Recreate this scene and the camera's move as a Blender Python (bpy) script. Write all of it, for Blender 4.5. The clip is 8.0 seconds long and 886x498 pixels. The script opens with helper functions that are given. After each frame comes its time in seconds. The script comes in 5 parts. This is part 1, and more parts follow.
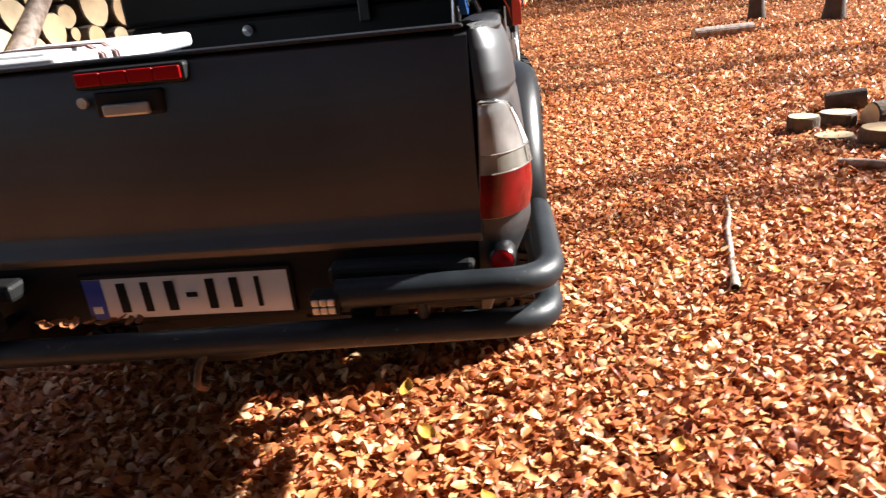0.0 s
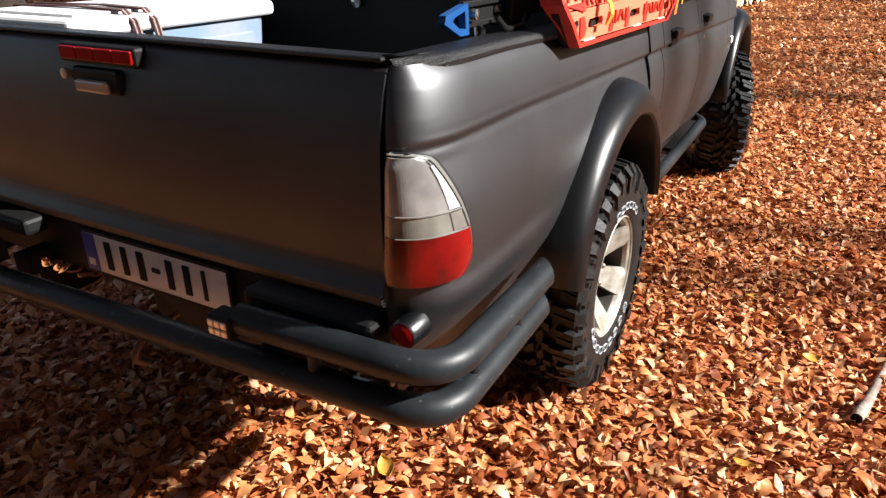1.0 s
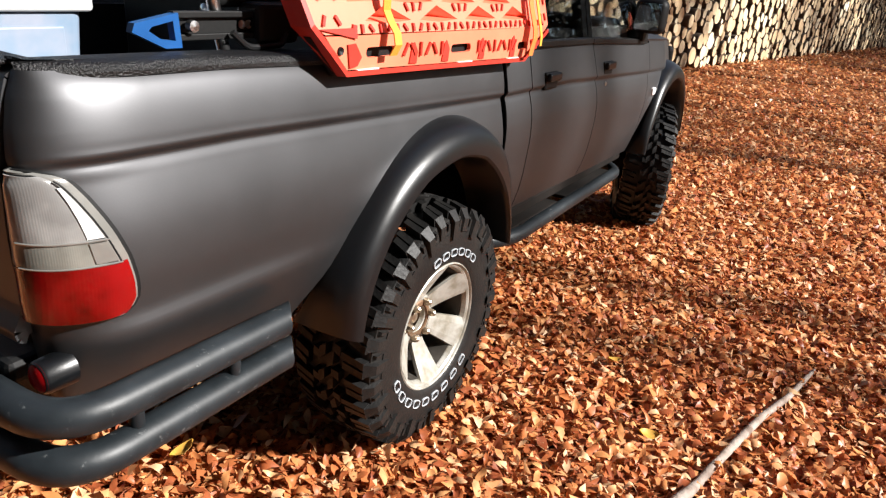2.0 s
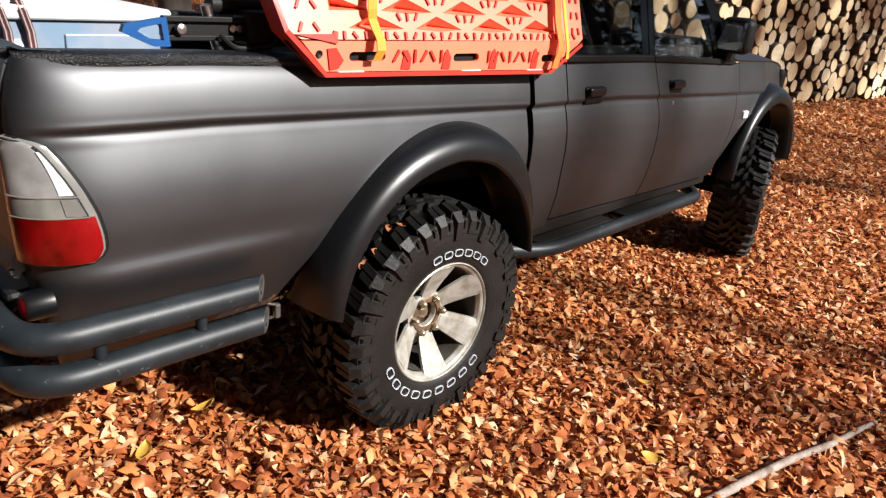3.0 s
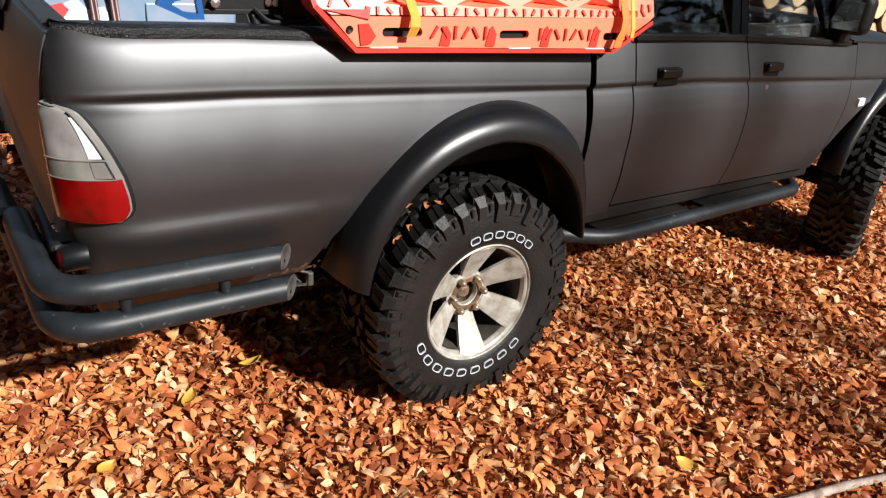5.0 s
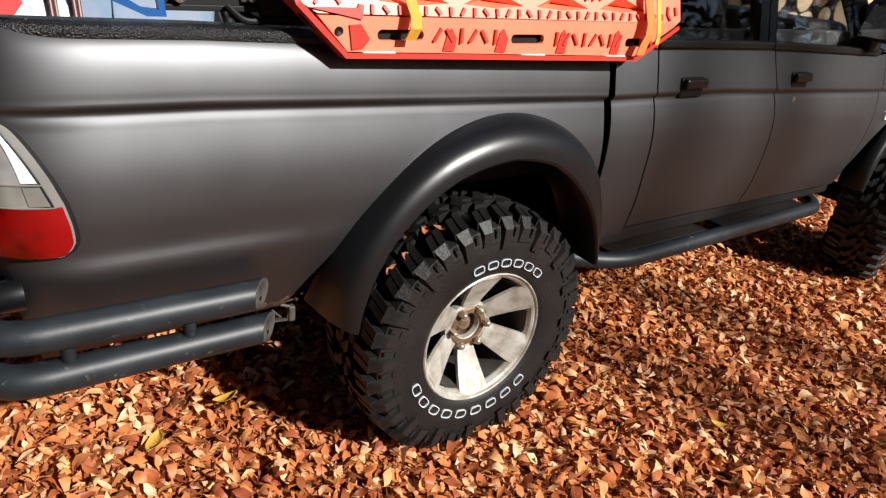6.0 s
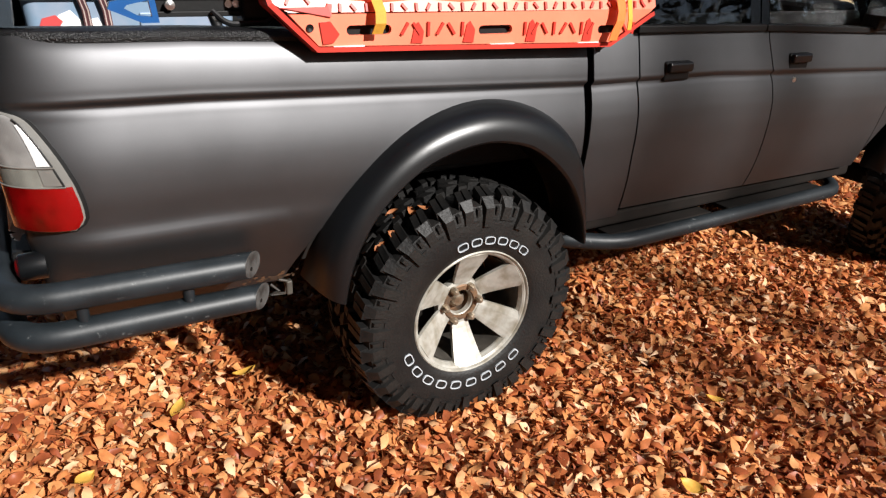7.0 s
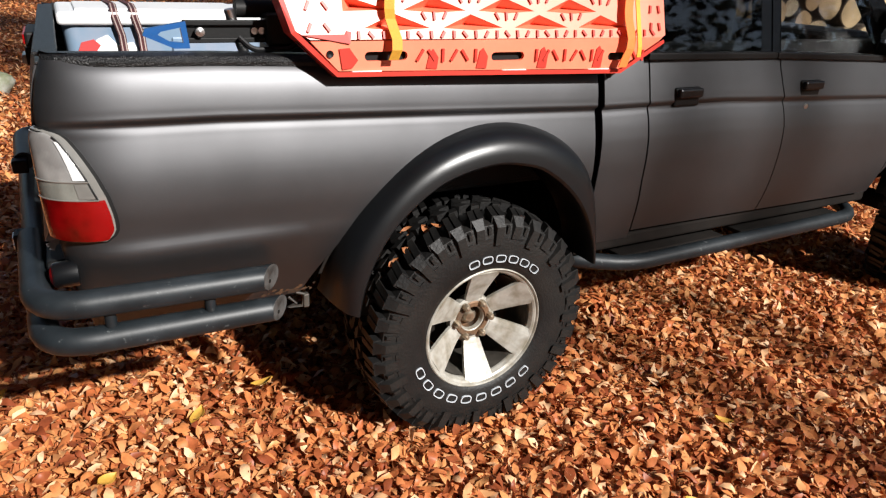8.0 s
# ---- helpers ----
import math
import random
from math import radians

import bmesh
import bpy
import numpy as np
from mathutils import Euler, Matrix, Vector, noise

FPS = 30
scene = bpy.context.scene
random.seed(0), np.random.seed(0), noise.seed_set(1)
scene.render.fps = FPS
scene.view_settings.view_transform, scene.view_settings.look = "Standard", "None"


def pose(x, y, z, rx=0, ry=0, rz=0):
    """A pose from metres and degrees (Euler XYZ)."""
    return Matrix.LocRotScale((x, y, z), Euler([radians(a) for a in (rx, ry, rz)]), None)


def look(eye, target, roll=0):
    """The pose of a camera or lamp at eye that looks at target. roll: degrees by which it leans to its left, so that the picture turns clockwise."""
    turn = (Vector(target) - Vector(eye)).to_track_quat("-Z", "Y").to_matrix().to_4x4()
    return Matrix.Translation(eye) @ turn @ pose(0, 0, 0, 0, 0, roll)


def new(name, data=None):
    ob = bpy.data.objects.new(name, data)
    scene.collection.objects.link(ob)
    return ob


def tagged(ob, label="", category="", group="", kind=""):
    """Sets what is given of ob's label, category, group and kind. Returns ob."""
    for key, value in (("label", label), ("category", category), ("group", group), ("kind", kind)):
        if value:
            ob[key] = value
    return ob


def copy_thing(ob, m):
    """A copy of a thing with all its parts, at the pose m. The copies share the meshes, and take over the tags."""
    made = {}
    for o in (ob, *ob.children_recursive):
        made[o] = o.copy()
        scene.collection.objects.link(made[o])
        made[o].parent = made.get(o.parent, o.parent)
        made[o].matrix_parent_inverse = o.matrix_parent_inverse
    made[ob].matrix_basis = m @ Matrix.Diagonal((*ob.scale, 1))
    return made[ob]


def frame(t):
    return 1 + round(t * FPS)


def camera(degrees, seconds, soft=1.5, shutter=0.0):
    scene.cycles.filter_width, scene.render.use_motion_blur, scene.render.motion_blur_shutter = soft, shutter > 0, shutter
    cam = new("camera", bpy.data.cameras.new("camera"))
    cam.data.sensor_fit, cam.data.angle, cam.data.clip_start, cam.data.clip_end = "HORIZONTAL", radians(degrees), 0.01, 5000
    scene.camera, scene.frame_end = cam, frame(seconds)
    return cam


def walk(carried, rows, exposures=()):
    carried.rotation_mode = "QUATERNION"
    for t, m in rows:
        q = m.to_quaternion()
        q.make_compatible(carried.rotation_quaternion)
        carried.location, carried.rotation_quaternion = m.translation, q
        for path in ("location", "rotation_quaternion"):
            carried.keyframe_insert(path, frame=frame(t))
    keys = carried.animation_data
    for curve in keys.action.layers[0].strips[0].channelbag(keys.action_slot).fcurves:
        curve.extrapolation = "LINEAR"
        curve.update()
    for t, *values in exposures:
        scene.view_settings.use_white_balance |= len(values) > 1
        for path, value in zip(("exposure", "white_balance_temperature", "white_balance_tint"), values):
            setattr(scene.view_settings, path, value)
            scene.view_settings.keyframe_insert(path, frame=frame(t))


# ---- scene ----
from mathutils.geometry import delaunay_2d_cdt

cam = camera(66.3, 8.0, soft=1.25, shutter=0.09)

PATH = [
    (0, (0.861, -2.578, 1.349), (0.613, -0.735, 0.614), -6.2),
    (0.2, (0.981, -2.45, 1.384), (0.818, -0.617, 0.6), -0.3),
    (0.3, (1.014, -2.398, 1.394), (0.818, -0.579, 0.586), -0.3),
    (0.5, (1.092, -2.323, 1.415), (0.644, -0.545, 0.616), -1.6),
    (0.8, (1.265, -2.19, 1.403), (0.496, -0.499, 0.662), 1.1),
    (1, (1.424, -2.102, 1.439), (0.521, -0.52, 0.615), -0.5),
    (1.2, (1.566, -2.001, 1.466), (0.748, -0.374, 0.64), 1.6),
    (1.5, (1.682, -1.9, 1.474), (0.871, -0.28, 0.626), 0.3),
    (1.7, (1.731, -1.815, 1.437), (0.909, -0.162, 0.669), 2.7),
    (2.8, (2.19, -1.451, 1.449), (1.019, -0.032, 0.664), 7.2),
    (3, (2.262, -1.494, 1.447), (0.994, -0.132, 0.714), 5.0),
    (3.2, (2.307, -1.546, 1.453), (0.967, -0.27, 0.694), 2.5),
    (3.5, (2.36, -1.602, 1.476), (0.995, -0.362, 0.701), 4.7),
    (3.8, (2.381, -1.585, 1.495), (0.974, -0.407, 0.7), 4.7),
    (4, (2.417, -1.529, 1.491), (0.991, -0.396, 0.664), 7.3),
    (4.2, (2.448, -1.468, 1.489), (1.011, -0.373, 0.632), 6.1),
    (5.3, (2.322, -1.248, 1.486), (0.872, -0.148, 0.656), 4.9),
    (5.5, (2.255, -1.219, 1.472), (0.849, -0.026, 0.699), 7.4),
    (5.8, (2.189, -1.187, 1.473), (0.736, -0.065, 0.679), 5.3),
    (6, (2.177, -1.171, 1.463), (0.739, -0.064, 0.622), 6.2),
    (6.3, (2.194, -1.153, 1.475), (0.686, -0.151, 0.625), 5.0),
    (6.5, (2.267, -1.108, 1.48), (0.782, -0.064, 0.64), 6.7),
    (6.8, (2.386, -1.071, 1.458), (0.898, -0.058, 0.586), 4.8),
    (7, (2.446, -1.068, 1.46), (0.893, -0.121, 0.63), 2.5),
    (7.3, (2.492, -1.081, 1.478), (0.872, -0.221, 0.679), 2.7),
    (7.5, (2.512, -1.079, 1.475), (0.888, -0.225, 0.678), 2.6),
    (7.7, (2.513, -1.08, 1.478), (0.904, -0.192, 0.687), 2.4),
    (8, (2.52, -1.074, 1.478), (0.911, -0.175, 0.702), 2.6),
]
walk(cam, [(t, look(eye, target, roll)) for t, eye, target, roll in PATH], exposures=[(0.0, 1.95), (0.5, 1.53), (1.0, 1.34), (1.5, 1.28), (3.0, 0.95), (3.5, 0.86), (5.5, 0.84), (6.0, 0.76), (8.0, 0.74)])

# ---- light ----
SUN_DIR = Vector((0.94 * math.cos(radians(33)), 0.34 * math.cos(radians(33)), math.sin(radians(33)))).normalized()
world = bpy.data.worlds.new("world")
scene.world = world
world.use_nodes = True
wn = world.node_tree
sky = wn.nodes.new("ShaderNodeTexSky")
sky.sky_type = "NISHITA"
sky.sun_disc = False
sky.sun_elevation = math.asin(SUN_DIR.z)
sky.sun_rotation = math.atan2(SUN_DIR.x, SUN_DIR.y)
wn.links.new(sky.outputs[0], wn.nodes["Background"].inputs[0])
wn.nodes["Background"].inputs[1].default_value = 0.057
sun = new("sun", bpy.data.lights.new("sun", "SUN"))
sun.data.energy, sun.data.angle, sun.data.color = 5.0, radians(1.2), (1.0, 0.97, 0.935)
sun.matrix_world = look(SUN_DIR * 40, (0, 0, 0))


# ---- materials ----
def material(name, color, rough=0.5, metal=0.0, grain=0.0, scale=20.0, bump=0.0, bump_scale=60.0, second=None, stain=4.0,
             coat=0.0, alpha=1.0, trans=0.0, spec=0.5):
    """A surface with a fine grain and larger stains between two colours."""
    m = bpy.data.materials.new(name)
    m.use_nodes = True
    t, b = m.node_tree, m.node_tree.nodes["Principled BSDF"]
    b.inputs["Roughness"].default_value, b.inputs["Metallic"].default_value = rough, metal
    b.inputs["Coat Weight"].default_value, b.inputs["Transmission Weight"].default_value = coat, trans
    b.inputs["Alpha"].default_value, b.inputs["Specular IOR Level"].default_value = alpha, spec
    b.inputs["Base Color"].default_value = (*color, 1)
    if grain or bump or second:
        co = t.nodes.new("ShaderNodeTexCoord")
        if grain or second:
            fine, wide = t.nodes.new("ShaderNodeTexNoise"), t.nodes.new("ShaderNodeTexNoise")
            fine.inputs["Scale"].default_value, wide.inputs["Scale"].default_value = scale, stain
            fine.inputs["Detail"].default_value, wide.inputs["Detail"].default_value = 6, 4
            mix, lift = t.nodes.new("ShaderNodeMixRGB"), t.nodes.new("ShaderNodeMixRGB")
            ramp = t.nodes.new("ShaderNodeValToRGB")
            ramp.color_ramp.elements[0].position, ramp.color_ramp.elements[1].position = 0.4, 0.65
            two = second or tuple(c * (1 - grain) for c in color)
            mix.inputs[1].default_value, mix.inputs[2].default_value = (*color, 1), (*two, 1)
            lift.blend_type = "MULTIPLY"
            lift.inputs[0].default_value = grain
            for n in (fine, wide):
                t.links.new(co.outputs["Object"], n.inputs["Vector"])
            t.links.new(wide.outputs["Fac"], ramp.inputs[0])
            t.links.new(ramp.outputs[0], mix.inputs[0])
            t.links.new(mix.outputs[0], lift.inputs[1])
            t.links.new(fine.outputs["Fac"], lift.inputs[2])
            t.links.new(lift.outputs[0], b.inputs["Base Color"])
        if bump:
            bn, bp = t.nodes.new("ShaderNodeTexNoise"), t.nodes.new("ShaderNodeBump")
            bn.inputs["Scale"].default_value, bn.inputs["Detail"].default_value = bump_scale, 5
            bp.inputs["Strength"].default_value, bp.inputs["Distance"].default_value = bump, 0.01
            t.links.new(co.outputs["Object"], bn.inputs["Vector"])
            t.links.new(bn.outputs["Fac"], bp.inputs["Height"])
            t.links.new(bp.outputs[0], b.inputs["Normal"])
    return m


def leaf_material(name, stops, rough=0.5):
    """Dry leaves: each one takes its own colour, with a paler vein side and blotches."""
    m = bpy.data.materials.new(name)
    m.use_nodes = True
    t, b = m.node_tree, m.node_tree.nodes["Principled BSDF"]
    geo, ramp = t.nodes.new("ShaderNodeNewGeometry"), t.nodes.new("ShaderNodeValToRGB")
    for k, (p, c) in enumerate(stops):
        e = ramp.color_ramp.elements[k] if k < 2 else ramp.color_ramp.elements.new(p)
        e.position, e.color = p, (*c, 1)
    co, no, mul = t.nodes.new("ShaderNodeTexCoord"), t.nodes.new("ShaderNodeTexNoise"), t.nodes.new("ShaderNodeMixRGB")
    no.inputs["Scale"].default_value, no.inputs["Detail"].default_value = 45, 4
    mul.blend_type = "MULTIPLY"
    mul.inputs[0].default_value = 0.6
    t.links.new(geo.outputs["Random Per Island"], ramp.inputs[0])
    t.links.new(co.outputs["Object"], no.inputs["Vector"])
    t.links.new(ramp.outputs[0], mul.inputs[1])
    hs = t.nodes.new("ShaderNodeHueSaturation")
    hs.inputs["Hue"].default_value = 0.4985
    hs.inputs["Value"].default_value = 1.37
    hs.inputs["Saturation"].default_value = 0.985
    t.links.new(no.outputs["Fac"], mul.inputs[2])
    t.links.new(mul.outputs[0], hs.inputs["Color"])
    t.links.new(hs.outputs[0], b.inputs["Base Color"])
    b.inputs["Roughness"].default_value = rough
    b.inputs["Specular IOR Level"].default_value = 0.3
    thin, both = t.nodes.new("ShaderNodeBsdfTranslucent"), t.nodes.new("ShaderNodeMixShader")
    both.inputs[0].default_value = 0.22
    t.links.new(hs.outputs[0], thin.inputs["Color"])
    t.links.new(b.outputs[0], both.inputs[1])
    t.links.new(thin.outputs[0], both.inputs[2])
    t.links.new(both.outputs[0], t.nodes["Material Output"].inputs["Surface"])
    return m


def cut_wood(name):
    """Sawn log ends: pale wood with rings, each log its own tone."""
    m = bpy.data.materials.new(name)
    m.use_nodes = True
    t, b = m.node_tree, m.node_tree.nodes["Principled BSDF"]
    co, info = t.nodes.new("ShaderNodeTexCoord"), t.nodes.new("ShaderNodeObjectInfo")
    geo, add = t.nodes.new("ShaderNodeNewGeometry"), t.nodes.new("ShaderNodeMath")
    fract = t.nodes.new("ShaderNodeMath")
    fract.operation = "FRACT"
    t.links.new(info.outputs["Random"], add.inputs[0])
    t.links.new(geo.outputs["Random Per Island"], add.inputs[1])
    t.links.new(add.outputs[0], fract.inputs[0])
    ramp, no, mul = t.nodes.new("ShaderNodeValToRGB"), t.nodes.new("ShaderNodeTexNoise"), t.nodes.new("ShaderNodeMixRGB")
    ramp.color_ramp.elements[0].color, ramp.color_ramp.elements[1].color = (0.82, 0.63, 0.38, 1), (0.88, 0.76, 0.53, 1)
    e = ramp.color_ramp.elements.new(0.5)
    e.color = (0.68, 0.47, 0.26, 1)
    no.inputs["Scale"].default_value, no.inputs["Detail"].default_value = 14, 6
    mul.blend_type, mul.inputs[0].default_value = "MULTIPLY", 0.4
    t.links.new(fract.outputs[0], ramp.inputs[0])
    t.links.new(co.outputs["Object"], no.inputs["Vector"])
    t.links.new(ramp.outputs[0], mul.inputs[1])
    t.links.new(no.outputs["Fac"], mul.inputs[2])
    t.links.new(mul.outputs[0], b.inputs["Base Color"])
    b.inputs["Roughness"].default_value = 0.8
    return m


PAINT = material("satin_grey_paint", (0.103, 0.1035, 0.108), 0.47, 0.92, grain=0.10, scale=400, second=(0.085, 0.0855, 0.089), stain=3, spec=0.8)
FLARE = material("black_satin_plastic", (0.004, 0.0046, 0.0055), 0.34, 0.0, spec=0.52, grain=0.2, bump=0.04, bump_scale=500, stain=6)
TUBE = material("powder_coated_steel", (0.009, 0.0125, 0.015), 0.46, 0.0, grain=0.3, scale=45, second=(0.018, 0.023, 0.027), stain=9, bump=0.05, bump_scale=35, spec=0.4)
t = TUBE.node_tree
co, specks, cut, pale = (t.nodes.new(k) for k in ("ShaderNodeTexCoord", "ShaderNodeTexNoise", "ShaderNodeValToRGB", "ShaderNodeMixRGB"))
specks.inputs["Scale"].default_value, specks.inputs["Detail"].default_value, specks.inputs["Roughness"].default_value = 34, 9, 0.75
cut.color_ramp.elements[0].position, cut.color_ramp.elements[1].position = 0.61, 0.74
base_from = t.nodes["Principled BSDF"].inputs["Base Color"].links[0].from_socket
pale.inputs[2].default_value = (0.15, 0.16, 0.16, 1)
t.links.new(co.outputs["Object"], specks.inputs["Vector"])
t.links.new(specks.outputs["Fac"], cut.inputs[0])
t.links.new(cut.outputs[0], pale.inputs[0])
t.links.new(base_from, pale.inputs[1])
t.links.new(pale.outputs[0], t.nodes["Principled BSDF"].inputs["Base Color"])
TUBE_END = material("worn_tube_end", (0.11, 0.105, 0.10), 0.6, 0.2, grain=0.5, scale=60, second=(0.04, 0.034, 0.03), stain=30, bump=0.3, bump_scale=80)
RUBBER = material("tyre_rubber", (0.006, 0.0058, 0.0057), 0.53, 0.0, grain=0.4, scale=90, second=(0.014, 0.0125, 0.011), stain=7, bump=0.2, bump_scale=120, spec=0.36)
CAP = material("textured_rubber_cap", (0.005, 0.005, 0.0055), 0.38, 0.0, grain=0.3, scale=120, bump=0.6, bump_scale=240, spec=0.5)
BLACK = material("matt_black", (0.008, 0.008, 0.008), 0.55, bump=0.05, bump_scale=90, spec=0.22)
GLOSS_BLACK = material("gloss_black_paint", (0.004, 0.004, 0.004), 0.12)
DARK = material("underbody_dark", (0.008, 0.007, 0.006), 0.9, grain=0.4, second=(0.016, 0.012, 0.010), spec=0.15)
ALLOY = material("dusty_alloy", (0.50, 0.485, 0.435), 0.42, 0.25, grain=0.4, scale=60, second=(0.30, 0.27, 0.21), stain=19)
BARREL = material("dirty_barrel", (0.09, 0.08, 0.066), 0.6, 0.3, grain=0.4, scale=40, second=(0.04, 0.034, 0.028), stain=12)
NUT_STEEL = material("tarnished_steel", (0.50, 0.42, 0.32), 0.3, 0.7, grain=0.3, scale=70, second=(0.28, 0.20, 0.13), stain=40)
RUST = material("rusty_hub", (0.23, 0.13, 0.07), 0.6, 0.4, grain=0.5, scale=90, second=(0.10, 0.07, 0.05), stain=30)
STEEL = material("bright_steel", (0.62, 0.62, 0.62), 0.28, 1.0)
ORANGE = material("orange_plastic", (0.93, 0.215, 0.115), 0.42, 0.0, grain=0.1, scale=30, second=(0.90, 0.19, 0.10), stain=5, spec=0.95)
# the board's orange darkened to red, standing in for shade on rim and ribs
ORANGE_SHADE = material("shaded_orange_plastic", (0.55, 0.035, 0.02), 0.45, 0.0, grain=0.1, scale=30)
YELLOW_STRAP = material("yellow_webbing", (0.85, 0.42, 0.04), 0.7, 0.0, grain=0.3, scale=180, bump=0.2, bump_scale=300)
ORANGE_STRAP = material("orange_webbing", (0.85, 0.20, 0.03), 0.7, 0.0, grain=0.3, scale=180, bump=0.2, bump_scale=300)
RED_STRAP = material("dark_red_webbing", (0.10, 0.02, 0.025), 0.8, 0.0, grain=0.4, scale=150)
PALE_STRAP = material("pale_stripe_webbing", (0.55, 0.42, 0.38), 0.8, 0.0, grain=0.3, scale=150)
TUB = material("clear_blue_plastic", (0.20, 0.285, 0.385), 0.3, 0.0, grain=0.15, scale=6, second=(0.30, 0.33, 0.40), stain=7, spec=0.35)
LID = material("white_plastic", (0.80, 0.80, 0.80), 0.35, 0.0, grain=0.06, scale=40)
PAPER = material("white_paper", (0.8, 0.78, 0.75), 0.7)
CLOTH = material("red_cloth", (0.45, 0.05, 0.05), 0.9)
BLUE = material("blue_painted_steel", (0.008, 0.085, 0.28), 0.34, 0.0, grain=0.2, scale=60)
def lens_material(name, color, second, rib=39.0, strength=0.35, metal=0.0, rough=0.12):
    """Moulded lamp plastic: fine ribs under a clear face, with streaks of darker tone."""
    m = material(name, color, rough, metal, grain=0.35, scale=14, second=second, stain=11, coat=0.35, spec=0.4)
    t = m.node_tree
    co, wave, bump = t.nodes.new("ShaderNodeTexCoord"), t.nodes.new("ShaderNodeTexWave"), t.nodes.new("ShaderNodeBump")
    wave.bands_direction = "Y"
    wave.inputs["Scale"].default_value, wave.inputs["Distortion"].default_value = rib, 0.6
    bump.inputs["Strength"].default_value, bump.inputs["Distance"].default_value = strength, 0.002
    t.links.new(co.outputs["Object"], wave.inputs["Vector"])
    t.links.new(wave.outputs["Fac"], bump.inputs["Height"])
    t.links.new(bump.outputs[0], t.nodes["Principled BSDF"].inputs["Normal"])
    return m


RED_LENS = lens_material("red_lens", (0.24, 0.002, 0.003), (0.085, 0.0, 0.0), 62, 0.04)
BRAKE_LENS = material("dark_red_lens", (0.40, 0.004, 0.006), 0.3, 0.0, grain=0.3, scale=60, spec=0.15)
CLEAR_LENS = lens_material("clear_ribbed_lens", (0.48, 0.47, 0.45), (0.28, 0.27, 0.26), 110, 0.06, 0.25, 0.2)
LENS_GREY = lens_material("grey_ribbed_lens", (0.36, 0.36, 0.32), (0.20, 0.20, 0.175), 110, 0.06, 0.25, 0.2)
LENS_RIM = material("clear_lens_rim", (0.40, 0.39, 0.36), 0.16, 0.4, grain=0.3, scale=30, coat=0.5)
REFLECTOR = material("bright_reflector", (0.80, 0.80, 0.79), 0.22, 0.15, grain=0.06, scale=60, coat=0.4)
WHITE = material("white_plate", (0.86, 0.86, 0.85), 0.4, grain=0.08, scale=40)
EU_BLUE = material("blue_band", (0.02, 0.06, 0.42), 0.4)
LETTER = material("white_rubber_letter", (0.56, 0.60, 0.64), 0.6, grain=0.2, scale=80)
CHROME = material("worn_chrome", (0.62, 0.59, 0.54), 0.3, 0.5, grain=0.2, scale=60)
SEAT = material("seat_fabric", (0.02, 0.02, 0.022), 0.9, grain=0.3, scale=90)
BARK = material("beech_bark", (0.11, 0.082, 0.064), 0.9, grain=0.45, scale=18, second=(0.06, 0.045, 0.036), stain=3, bump=0.5, bump_scale=30)
LOG_BARK = material("log_bark", (0.16, 0.115, 0.08), 0.9, grain=0.5, scale=30, second=(0.09, 0.065, 0.05), stain=8, bump=0.6, bump_scale=40)
CUT = cut_wood("sawn_wood")
STONE = material("mossy_stone", (0.42, 0.42, 0.36), 0.9, grain=0.4, scale=24, second=(0.20, 0.22, 0.12), stain=7, bump=0.6, bump_scale=20)
STICK = material("weathered_stick", (0.48, 0.39, 0.33), 0.8, grain=0.5, scale=30, second=(0.24, 0.17, 0.13), stain=14, bump=0.4, bump_scale=70)
SOIL = material("leaf_mould", (0.17, 0.065, 0.028), 1.0, bump=0.9, bump_scale=30, spec=0.05)
nt = SOIL.node_tree
co, cells, warp = nt.nodes.new("ShaderNodeTexCoord"), nt.nodes.new("ShaderNodeTexVoronoi"), nt.nodes.new("ShaderNodeTexNoise")
ramp, gap, dark, wide, tone, off = (nt.nodes.new(k) for k in ("ShaderNodeValToRGB", "ShaderNodeTexVoronoi", "ShaderNodeMixRGB", "ShaderNodeTexNoise", "ShaderNodeMixRGB", "ShaderNodeVectorMath"))
for v in (cells, gap):
    v.inputs["Scale"].default_value = 26
gap.feature = "DISTANCE_TO_EDGE"
warp.inputs["Scale"].default_value = 18
off.operation = "MULTIPLY_ADD"
off.inputs[1].default_value = (0.05, 0.05, 0.0)
nt.links.new(co.outputs["Object"], warp.inputs["Vector"])
nt.links.new(warp.outputs["Color"], off.inputs[0])
nt.links.new(co.outputs["Object"], off.inputs[2])
for v in (cells, gap):
    nt.links.new(off.outputs[0], v.inputs["Vector"])
split = nt.nodes.new("ShaderNodeSeparateColor")
nt.links.new(cells.outputs["Color"], split.inputs[0])
nt.links.new(split.outputs[0], ramp.inputs[0])
for k, (p, c) in enumerate(((0.0, (0.11, 0.030, 0.012)), (1.0, (0.40, 0.20, 0.09)), (0.4, (0.24, 0.072, 0.024)), (0.75, (0.34, 0.115, 0.038)))):
    e = ramp.color_ramp.elements[k] if k < 2 else ramp.color_ramp.elements.new(p)
    e.position, e.color = p, (*c, 1)
# cell edges darkened in the colour to stand for shade between leaves
edge = nt.nodes.new("ShaderNodeMapRange")
edge.inputs["From Max"].default_value = 0.09
edge.inputs["To Min"].default_value = 0.25
nt.links.new(gap.outputs["Distance"], edge.inputs["Value"])
dark.blend_type = tone.blend_type = "MULTIPLY"
dark.inputs[0].default_value, tone.inputs[0].default_value = 1.0, 0.5
nt.links.new(ramp.outputs[0], dark.inputs[1])
nt.links.new(edge.outputs[0], dark.inputs[2])
wide.inputs["Scale"].default_value = 0.9
nt.links.new(co.outputs["Object"], wide.inputs["Vector"])
